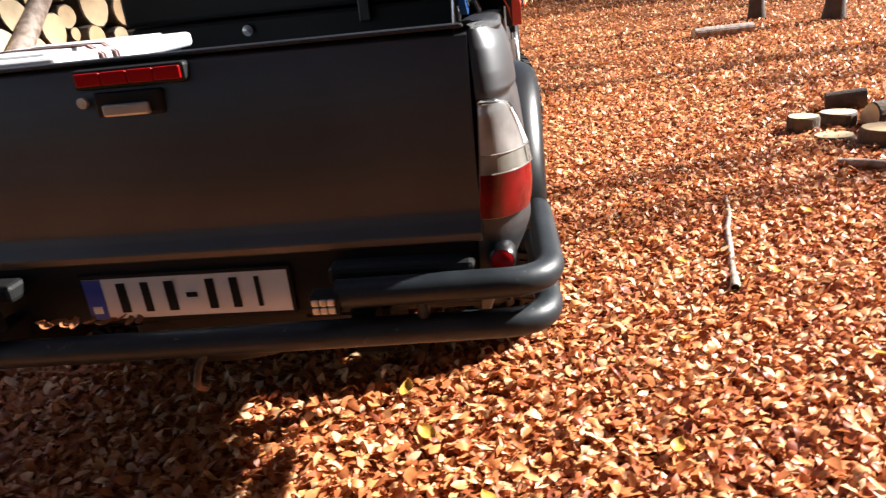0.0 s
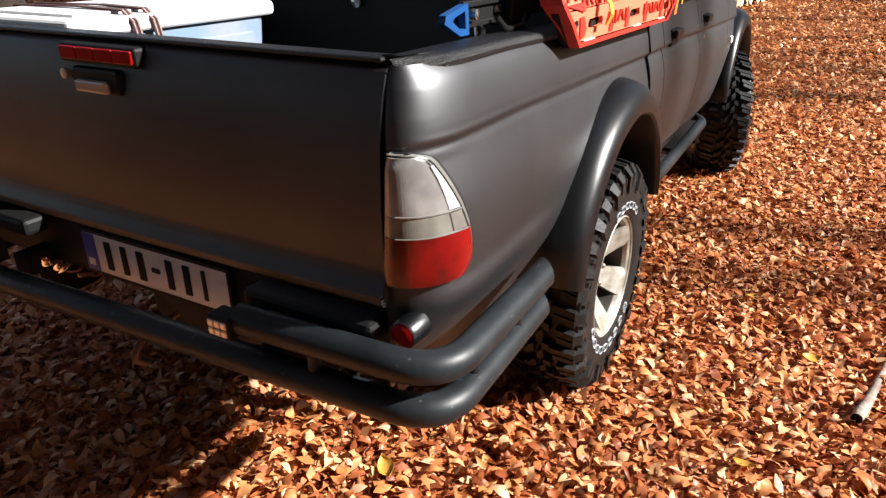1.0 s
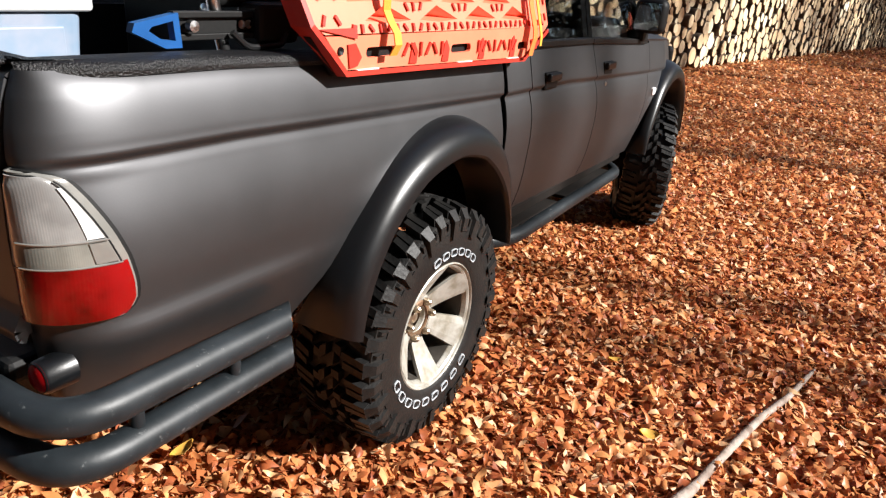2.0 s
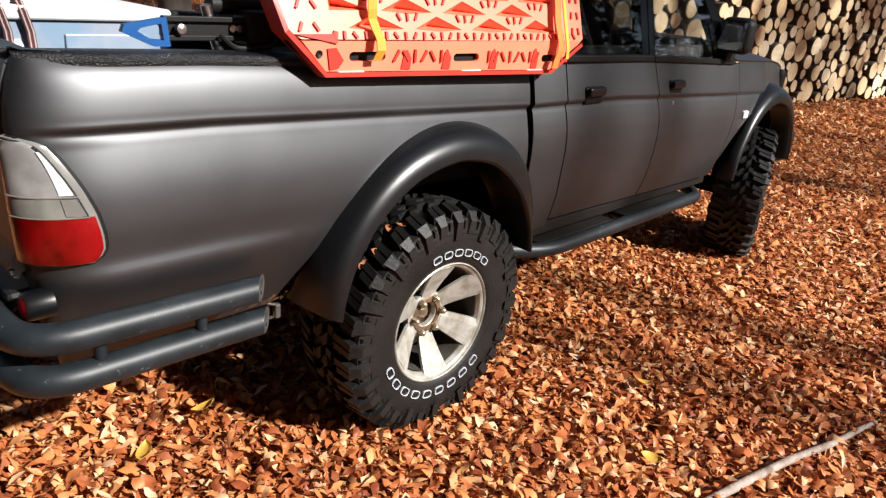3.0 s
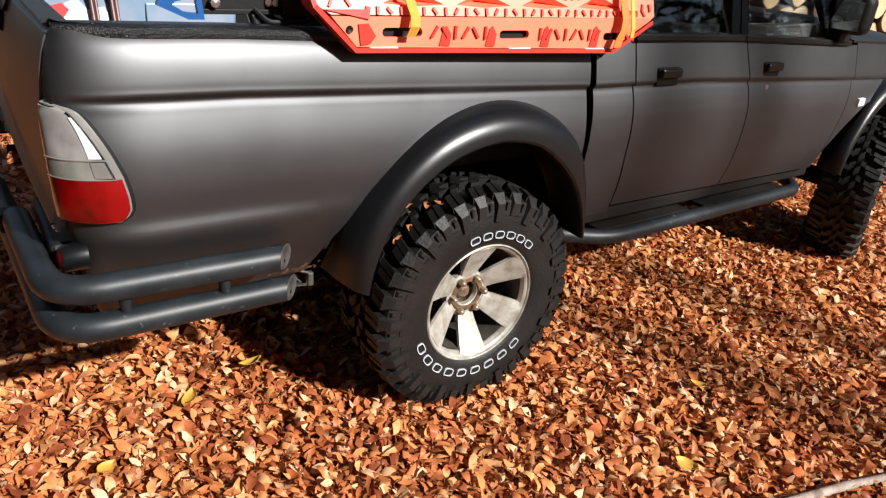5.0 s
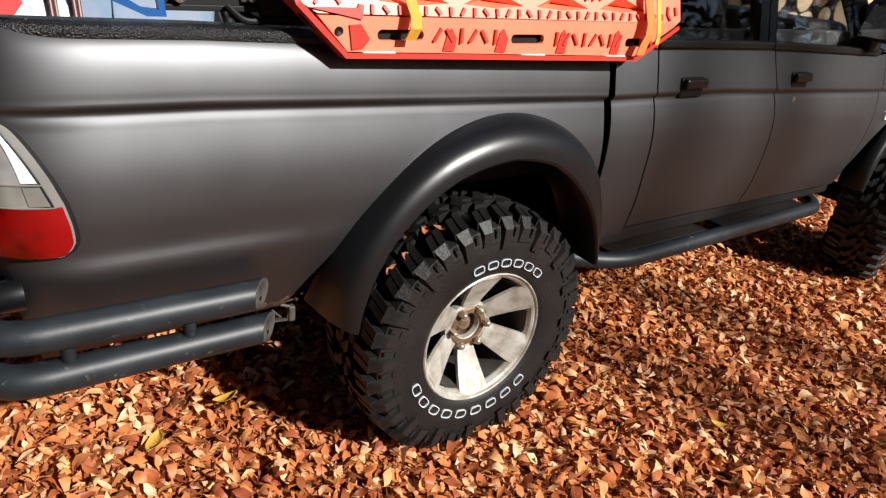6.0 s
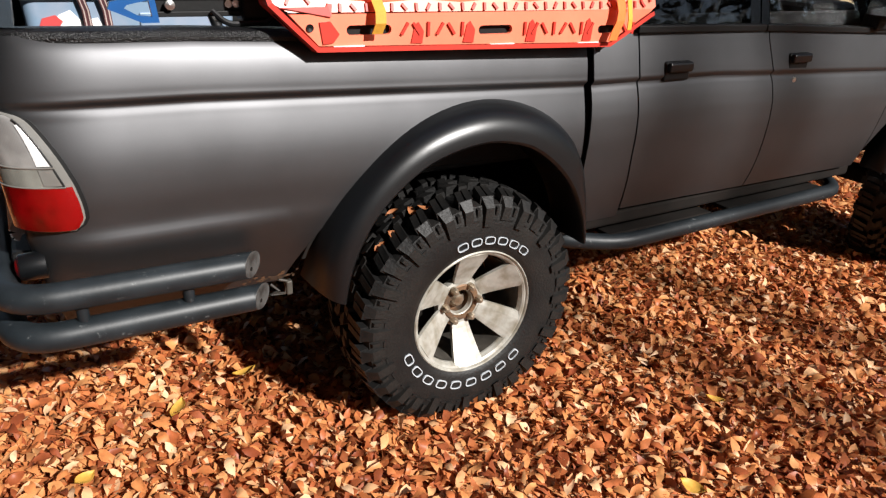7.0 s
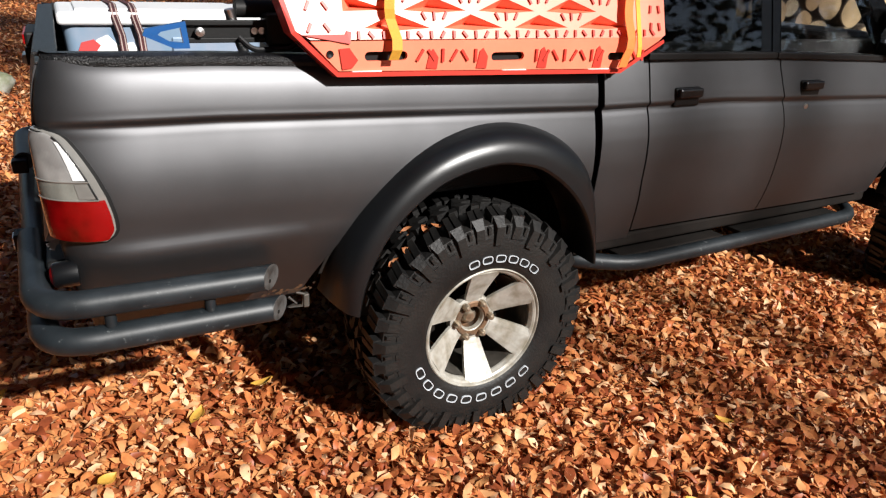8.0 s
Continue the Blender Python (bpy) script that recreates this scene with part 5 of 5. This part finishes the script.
# the stacked wall of sawn logs: runs away from the camera, ends towards the truck
PILE_A, PILE_B = Vector((-3.22, 1.6, 0)), Vector((2.53, 35.0, 0))
along = (PILE_B - PILE_A).normalized()
facing = Vector((along.y, -along.x, 0))
pile = thing("log_pile", "long stacked wall of sawn beech logs with pale cut ends", "log pile", at=Matrix.Translation(PILE_A))
q = random.Random(21)
LENGTH = (PILE_B - PILE_A).length
logs = []
TOP = 2.3
fails = 0
cells = [[] for _ in range(int(LENGTH) + 3)]
for n in range(4600):
    r = q.choice((q.uniform(0.085, 0.15), q.uniform(0.085, 0.15), q.uniform(0.085, 0.15), q.uniform(0.14, 0.19), q.uniform(0.05, 0.085)))
    best = None
    for _ in range(26):
        u = q.uniform(r, LENGTH - r)
        c = int(u)
        near = [p for k in (c - 1, c, c + 1) if 0 <= k < len(cells) for p in cells[k]]
        z = r
        for pu, pz, pr in near:
            d = abs(pu - u)
            if d < pr + r:
                z = max(z, pz + math.sqrt((pr + r) ** 2 - d * d) * 0.985)
        if best is None or z < best[1]:
            best = (u, z)
    if best[1] + r > TOP:
        fails += 1
        if fails > 60:
            break
        continue
    cells[int(best[0])].append((best[0], best[1], r))
    logs.append((best[0], best[1], r))
SHAPES = [(r, log_data(r, 1.0, 300 + k)) for k, r in enumerate((0.095, 0.11, 0.125, 0.14, 0.16, 0.18))]
turn = math.atan2(facing.y, facing.x)
logs.sort(key=lambda e: abs(e[0] - 9.5) + abs(e[1] - 1.0))
rest = []
for n, (u, z, r) in enumerate(logs):
    k = min(range(6), key=lambda i: abs(SHAPES[i][0] - r))
    m = Matrix.Translation(along * u + facing * q.uniform(-0.05, 0.05) + Vector((0, 0, z))) @ Matrix.Rotation(turn, 4, "Z") @ Matrix.Rotation(q.uniform(0, 6.28), 4, "X") @ Matrix.Diagonal((1, r / SHAPES[k][0], r / SHAPES[k][0], 1))
    if n < 290:
        ob = new("log", SHAPES[k][1])
        ob.parent = pile
        ob.matrix_basis = m
    else:
        rest.append((m, k))
seg14 = [log_mesh(r, 1.0, 300 + k, 14) for k, (r, _) in enumerate(SHAPES)]
V, F, MI, base = [], [], [], 0
for m, k in rest:
    vv, ff, mm = seg14[k]
    V += [tuple(m @ Vector(p)) for p in vv]
    F += [tuple(i + base for i in f_) for f_ in ff]
    MI += mm
    base += len(vv)
me = bpy.data.meshes.new("logs")
me.from_pydata(V, [], F)
me.materials.append(LOG_BARK)
me.materials.append(CUT)
me.polygons.foreach_set("material_index", MI)
ob = new("log_stack", me)
ob.parent = pile
ob["kind"] = "stuff"

post = tagged(part("support_post", *tube([(-2.95, 1.65, 0.0), (-2.96, 2.2, 0.85), (-2.97, 2.7, 1.28), (-2.98, 3.4, 1.85)], [0.10, 0.09, 0.085, 0.07], 14), STICK, smooth=True),
              "grey leaning support post against the end of the log pile", "post")

# short split logs and a felled length lying on the floor
def loose_log(at, rz, r, length, label, tip=0.0, group="cut logs on the floor"):
    me = log_data(r, length, int(abs(at[0]) * 977 + abs(at[1]) * 131))
    return tagged(new("cut_log", me), label, "log", group), at, rz, tip


for at, rz, r, length, tip in (((2.94, 2.68, 0.145), 20, 0.108, 0.145, -90), ((3.25, 2.82, 0.125), 70, 0.135, 0.125, -88), ((3.06, 2.42, 0.055), 130, 0.135, 0.055, -86),
                               ((3.27, 2.16, 0.15), 10, 0.150, 0.15, -91), ((3.40, 2.66, 0.10), 195, 0.105, 0.34, 0), ((3.36, 3.34, 0.085), 160, 0.078, 0.30, 8)):
    ob, _, _, _ = loose_log(at, rz, r, length, "short sawn beech log on fallen leaves")
    ob.matrix_basis = pose(*at, 0, tip, rz)
ob, _, _, _ = loose_log((3.75, 9.4, 0.1), 188, 0.10, 1.0, "single grey log lying on fallen leaves", group="")
ob.data.materials[0] = STICK
ob.matrix_basis = pose(3.75, 9.4, 0.09, 0, 0, 190)

stick = tagged(part("stick", *tube([(1.700, 0.055, 0.050), (1.712, 0.10, 0.050), (1.728, 0.16, 0.044), (1.745, 0.24, 0.034), (1.765, 0.33, 0.042), (1.81, 0.52, 0.046), (1.86, 0.74, 0.042), (1.93, 0.95, 0.046), (1.975, 1.15, 0.044), (2.0, 1.26, 0.040)],
                                   [0.019, 0.020, 0.018, 0.015, 0.014, 0.015, 0.014, 0.012, 0.010, 0.006], 10), STICK, smooth=True), "weathered bare stick half buried in fallen leaves", "stick")
part("broken_end", *tube([(1.6993, 0.0525, 0.050), (1.700, 0.055, 0.050)], 0.0165, 10), DARK, stick, "dark broken end")
tagged(part("stick", *tube([(2.80, 1.74, 0.05), (2.92, 1.64, 0.06), (3.10, 1.52, 0.055), (3.32, 1.40, 0.06), (3.60, 1.22, 0.05)], [0.026, 0.030, 0.028, 0.024, 0.016], 10), STICK, smooth=True),
       "thick grey branch lying beside the cut logs", "stick")


# ---- stones ----
def stone(at, r, seed):
    bm = bmesh.new()
    bmesh.ops.create_icosphere(bm, subdivisions=3, radius=r)
    for v in bm.verts:
        n = noise.noise(v.co * 3.2 / r * 0.3 + Vector((seed, 0, 0)))
        v.co *= 1 + 0.35 * n
        v.co.z *= 0.62
    return tagged(part("stone", bm, STONE, None, smooth=True, where=pose(*at)), "pale mossy stone half sunk in leaf litter", "stone", "stones in the wood")


stone((-4.9, -0.92, 0.06), 0.22, 3)
stone((-6.1, -1.85, 0.08), 0.26, 9)


# ---- trees ----
def tree_parts(seed, height=13.0, r0=0.22, leaves=1500, deepest=3):
    q = random.Random(seed)
    chunks, tips = [], []

    def limb(p, d, length, r, depth):
        pts, rs, n = [p.copy()], [r], (9, 6, 4, 2)[depth]
        pos, dirn = p.copy(), d.copy()
        for k in range(n):
            dirn = (dirn + Vector((q.uniform(-1, 1), q.uniform(-1, 1), q.uniform(-0.4, 0.7))) * (0.06 if depth == 0 else 0.16)).normalized()
            pos = pos + dirn * length / n
            f = (k + 1) / n
            pts.append(pos.copy())
            rs.append(r * (1 - 0.8 * f) + 0.004)
            if depth < deepest and (f > 0.35 if depth == 0 else f > 0.25):
                for _ in range(1 if depth == 0 and f < 0.6 else 2):
                    a = q.uniform(0, 6.28)
                    side = Vector((math.cos(a), math.sin(a), q.uniform(0.1, 0.8))).normalized()
                    nd = (dirn * 0.5 + side).normalized()
                    limb(pos.copy(), nd, length * q.uniform(0.28, 0.45) * (0.8 if depth == 0 else 1), rs[-1] * 0.5, depth + 1)
            if depth >= deepest - 1:
                tips.append(pos.copy())
        if depth == 0:
            rs[0] = r * 1.35
            pts.insert(1, p + d * 0.35)
            rs.insert(1, r * 1.05)
        chunks.append(tube(pts, rs, (10, 6, 4, 3)[depth], False))

    limb(Vector((0, 0, -0.05)), Vector((q.uniform(-0.05, 0.05), q.uniform(-0.05, 0.05), 1)).normalized(), height, r0, 0)
    LV, LF = [], []
    small = 0.72 if leaves > 10000 else 1.0
    for n in range(leaves):
        p = q.choice(tips) + Vector((q.gauss(0, 0.25), q.gauss(0, 0.25), q.gauss(0, 0.2)))
        u = Vector((q.uniform(-1, 1), q.uniform(-1, 1), q.uniform(-1, 1))).normalized()
        w = u.orthogonal().normalized()
        s1, s2 = q.uniform(0.07, 0.14) * small, q.uniform(0.05, 0.09) * small
        k = len(LV)
        LV += [p - u * s1, p + w * s2, p + u * s1, p - w * s2]
        LF.append((k, k + 1, k + 2, k + 3))
    return join(chunks), (LV, LF)


def tree(at, seed, label, leaves=4500, height=13.0, r0=0.22, deepest=3):
    (tv, tf), (lv, lf) = tree_parts(seed, height, r0, leaves, deepest)
    t = thing("tree", label, "tree", at=pose(*at), group="trees of the wood")
    part("trunk", tv, tf, BARK, t, smooth=True)
    part("crown", lv, lf, CROWN, t)
    return t


t1 = tree((5.55, 11.9, 0), 1, "grey-barked beech tree with thinning autumn leaves", r0=0.135)
t2 = tree((6.36, 10.45, 0), 2, "grey-barked beech tree with thinning autumn leaves", r0=0.155)
t3 = tree((3.85, 30.0, 0), 3, "grey-barked beech tree with thinning autumn leaves", r0=0.27)
t4 = tree((-11.5, 19.0, 0), 4, "slender beech tree with brown autumn leaves", leaves=2500, deepest=2)
t5 = tree((18.9, -0.9, 0), 5, "broad beech tree in brown autumn leaf, added out of view for shade", leaves=27000)
q = random.Random(8)
NEAR = [(-10.2, -2.3), (-8.5, 9.0), (-9.5, 4.0), (-7.5, 14.5), (-12.0, -7.0)]
# added on the sunny side, out of view, to shade the floor
AWAY = [(16.8, 10.2)]
# trunks seen standing behind the cut logs
STAND = [(7.25, 21.3), (7.9, 18.25), (9.4, 16.65), (10.25, 17.05)]
# out of view, added so that their trunks and crowns shade the doors
TALL = [(16.9, 6.48), (16.6, 7.02)]
# unseen close stand on the sunny side, added to shade floor behind the truck
SHADE = [(7.1, -3.9), (9.9, -2.3), (12.7, -1.3), (16.0, -0.1), (7.0, -6.2), (10.3, -5.0), (14.0, -3.6), (17.8, -2.3), (7.6, -9.5), (11.4, -8.1), (15.6, -6.5), (7.9, -13.1), (12.6, -11.3)]
# outer trees, mostly out of view, added to block sky light and darken reflections
FAR = []
ring = random.Random(77)


def spaced(x, y, gap):
    return min(math.hypot(x - a, y - b) for a, b in NEAR + SHADE + FAR) > gap


while len(FAR) < 18:
    x, y = ring.uniform(-13, 12), ring.uniform(-19, -8)
    if spaced(x, y, 2.0):
        FAR.append((x, y))
while len(FAR) < 38:
    a, d = ring.uniform(0, 360), ring.uniform(15, 40)
    x, y = d * math.cos(radians(a)), d * math.sin(radians(a))
    along_sun, across = 0.93 * x + 0.37 * y, -0.37 * x + 0.93 * y
    if not (along_sun > 0 and -8 < across < 24 or 58 < a < 92) and spaced(x, y, 2.6):
        FAR.append((x, y))
while len(FAR) < 50:
    along_sun, across = ring.uniform(50, 64), ring.uniform(-16, 30)
    x, y = 0.93 * along_sun - 0.37 * across, 0.37 * along_sun + 0.93 * across
    if spaced(x, y, 2.2):
        FAR.append((x, y))
# big unseen trees behind the truck, added to darken what the tailgate reflects
for n in range(11):
    x, y = 4.5 + 2.6 * n * 0.82 + ring.uniform(-1, 1), -15.5 + 1.1 * n + ring.uniform(-2.5, 2.5) - 4.0 * (n % 2)
    copy_thing(t4, pose(x, y, 0, 0, 0, q.uniform(0, 360)) @ Matrix.Scale(q.uniform(2.0, 2.4), 4))
for n, (x, y) in enumerate(NEAR):
    copy_thing((t1, t2, t3)[n % 3], pose(x, y, 0, 0, 0, q.uniform(0, 360)))
for x, y in STAND:
    copy_thing(t1, pose(x, y, 0, 0, 0, q.uniform(0, 360)) @ Matrix.Scale(1.35, 4))
for x, y in AWAY:
    copy_thing(t4, pose(x, y, 0, 0, 0, q.uniform(0, 360)) @ Matrix.Scale(1.15, 4))
for x, y in TALL:
    copy_thing(t1, pose(x, y, 0, 0, 0, 40 * x) @ Matrix.Diagonal((1.0, 1.0, 2.25, 1)))
for x, y in SHADE:
    copy_thing(t5, pose(x, y, 0, 0, 0, q.uniform(0, 360)) @ Matrix.Scale(q.uniform(0.9, 1.15), 4))
for x, y in FAR:
    copy_thing(t4, pose(x, y, 0, 0, 0, q.uniform(0, 360)) @ Matrix.Scale(q.uniform(1.25, 1.7), 4))


# ---- unseen thicket, added behind and around the truck to block low sky light ----
g = random.Random(55)
TV, TF = [], []
for n in range(31000):
    # behind the truck, at the far end of the log pile, and low on the sunny side
    if n < 13000:
        a, d, low_z, high, big = radians(g.uniform(205, 335)), g.uniform(17, 23), 0.0, 1.75, 1.0
    elif n < 19000:
        a, d, low_z, high, big = radians(g.uniform(44, 84)), g.uniform(37, 44), 2.2, 1.7, 1.8
    else:
        a, d, low_z, high, big = radians(g.uniform(-25, 44)), g.uniform(33, 40), 0.0, 1.75, 1.6
    p = Vector((d * math.cos(a), d * math.sin(a), low_z + g.uniform(0, 1) ** 1.2 * (7.5 + 2.0 * math.sin(a * 9) + 1.2 * math.sin(a * 23)) * high))
    u = Vector((g.uniform(-1, 1), g.uniform(-1, 1), g.uniform(-1, 1))).normalized()
    w = u.orthogonal().normalized()
    s1, s2 = g.uniform(0.18, 0.36) * big, g.uniform(0.12, 0.22) * big
    k = len(TV)
    TV += [p - u * s1, p + w * s2, p + u * s1, p - w * s2]
    TF.append((k, k + 1, k + 2, k + 3))
tagged(part("undergrowth", TV, TF, THICKET), "dark dense undergrowth added out of view to block sky light", "bushes", kind="stuff")


# ---- fallen leaves ----
def leaf_field(name, centre, rings, label, mat, seed, size=(0.0165, 0.034), lift=0.034, kind="stuff", category="fallen leaves", simple=False):
    """Curled pointed ovals scattered about a centre, thinning out by rings of (radius, leaves to the square metre)."""
    g = np.random.default_rng(seed)
    radii, dens = np.array([r for r, _ in rings]), np.array([d for _, d in rings], float)
    fine = np.linspace(radii[0], radii[-1], 400)
    weight = np.interp(fine, radii, dens) * 2 * np.pi * fine
    total = np.concatenate([[0], np.cumsum((weight[1:] + weight[:-1]) / 2 * np.diff(fine))])
    n = int(total[-1])
    r = np.interp(g.uniform(0, total[-1], n), total, fine)
    t = g.uniform(0, 2 * np.pi, n)
    P = np.c_[centre[0] + r * np.cos(t), centre[1] + r * np.sin(t)]
    L = g.uniform(*size, n) * np.interp(r, [0, 6, 25, 60], [1.0, 1.15, 2.0, 4.0])
    W = L * g.uniform(0.33, 0.58, n)
    curl, fold = g.normal(0.0, 0.45, n), g.normal(0.12, 0.30, n)
    if simple:
        t, w = np.array([-1.0, 0.0, 0.0, 1.0]), np.array([0.0, -0.9, 0.9, 0.0])
        tri = np.array([(0, 1, 2), (1, 3, 2)])
    else:
        # base, three points down each side, tip, and three points on the midrib
        t = np.array([-1.0, -0.55, 0.0, 0.55, -0.55, 0.0, 0.55, 1.0, -0.5, 0.0, 0.5])
        w = np.array([0.0, -0.72, -1.0, -0.66, 0.72, 1.0, 0.66, 0.0, 0.0, 0.0, 0.0])
        half = [(0, 1, 8), (1, 2, 9), (1, 9, 8), (2, 3, 10), (2, 10, 9), (3, 7, 10)]
        tri = np.array(half + [tuple({1: 4, 2: 5, 3: 6}.get(e, e) for e in (f[0], f[2], f[1])) for f in half])
    k = len(t)
    X = t[None, :] * L[:, None]
    Y = w[None, :] * W[:, None]
    Y = Y * (1 + g.normal(0, 0.12, Y.shape))
    X = X + g.normal(0, 0.06, X.shape) * L[:, None]
    Z = fold[:, None] * np.abs(Y) + curl[:, None] * (X ** 2) / L[:, None] + g.normal(0, 0.055, X.shape) * L[:, None]
    a, b, c = g.uniform(0, 2 * np.pi, n), g.normal(0, 0.31, n), g.normal(0, 0.31, n)
    Y2, Z2 = Y * np.cos(b)[:, None] - Z * np.sin(b)[:, None], Y * np.sin(b)[:, None] + Z * np.cos(b)[:, None]
    X3, Z3 = X * np.cos(c)[:, None] + Z2 * np.sin(c)[:, None], -X * np.sin(c)[:, None] + Z2 * np.cos(c)[:, None]
    X4, Y4 = X3 * np.cos(a)[:, None] - Y2 * np.sin(a)[:, None], X3 * np.sin(a)[:, None] + Y2 * np.cos(a)[:, None]
    Z4 = Z3 - Z3.min(axis=1, keepdims=True) + (g.uniform(0.0, 1.0, n) ** 1.3 * lift)[:, None] + 0.001
    co = np.stack([X4 + P[:, :1], Y4 + P[:, 1:], Z4], axis=2).reshape(-1, 3)
    F = (tri[None] + k * np.arange(n)[:, None, None]).reshape(-1, 3)
    me = bpy.data.meshes.new(name)
    me.vertices.add(len(co))
    me.vertices.foreach_set("co", co.ravel())
    me.loops.add(F.size)
    me.loops.foreach_set("vertex_index", F.ravel())
    me.polygons.add(len(F))
    me.polygons.foreach_set("loop_start", np.arange(0, F.size, 3))
    me.update(calc_edges=True)
    me.materials.append(mat)
    if not simple:
        me.shade_smooth()
    return tagged(new(name, me), label, category, kind=kind)


leaf_field("leaf_litter", (1.1, 0.1), [(0.01, 2500), (2.2, 2350), (3.2, 1200), (4.6, 0)], "thick litter of dry orange-brown beech leaves on the forest floor", LEAF, 5)
leaf_field("lower_leaf_litter", (1.1, 0.1), [(0.01, 3200), (2.4, 3000), (3.4, 1600), (4.6, 0)], "lower layer of crushed reddish-brown beech leaves on the forest floor", OLD_LEAF, 12, size=(0.018, 0.032), lift=0.010, simple=True)
leaf_field("outer_leaf_litter", (1.1, 0.1), [(2.2, 0), (3.4, 1000), (4.6, 1150), (7.0, 460), (12.0, 110), (24.0, 26), (40.0, 9), (60.0, 0)], "thinning litter of dry orange-brown leaves on the forest floor", LEAF, 6,
           size=(0.026, 0.044), lift=0.035, simple=True)


# single leaves that catch the eye: yellow ones on the litter, curled brown ones on the tyre
def single_leaf(at, rx, ry, rz, length, mat, label, group):
    rows = []
    for t in np.linspace(-1, 1, 7):
        half = 0.5 * length * (1 - abs(t) ** 2.2) * 0.62
        rows.append([(t * length * 0.5, u * half, 0.10 * length * u * u + 0.12 * length * t * t) for u in (-1, -0.5, 0, 0.5, 1)])
    ob = part("fallen_leaf", *sheet(rows, 0.0006), mat, None, smooth=True, where=pose(*at, rx, ry, rz))
    return tagged(ob, label, "leaf", group)


q = random.Random(31)
for x, y in ((0.52, -0.86), (0.42, -0.62), (1.25, -0.95), (0.95, -1.75), (1.42, -0.35), (0.15, -1.45), (1.55, 0.35), (0.72, -1.15), (1.9, 0.2), (1.15, -1.55), (1.3, 0.75), (0.3, -1.75), (2.3, 0.9), (2.0, -0.5)):
    single_leaf((x, y, 0.055), q.uniform(-15, 15), q.uniform(-15, 15), q.uniform(0, 360), q.uniform(0.06, 0.085), YELLOW_LEAF, "yellow leaf lying on brown leaf litter", "yellow leaves")
for k in range(13):
    single_leaf((-0.36 + 0.022 * k + q.uniform(-0.01, 0.01), -1.180 + q.uniform(-0.010, 0.010), 0.648 + q.uniform(0, 0.006)), q.uniform(-30, 30), q.uniform(-30, 30), q.uniform(0, 360), q.uniform(0.035, 0.05), TYRE_LEAF, "dry brown leaf caught on the rear bumper tube", "leaves on the bumper")
for deg, dx, rz in ((118, 0.06, 20), (114, 0.085, 80), (131, 0.10, 40), (139, 0.075, 100), (124, -0.02, 70)):
    a = radians(deg)
    r = 0.392
    dx *= 0.7
    single_leaf((0.775 + dx, r * math.cos(a), 0.385 + r * math.sin(a)), deg - 90 + q.uniform(-35, 35), q.uniform(-45, 25), rz, q.uniform(0.034, 0.050), TYRE_LEAF, "dry brown leaf caught on the tyre tread", "leaves on the tyre")
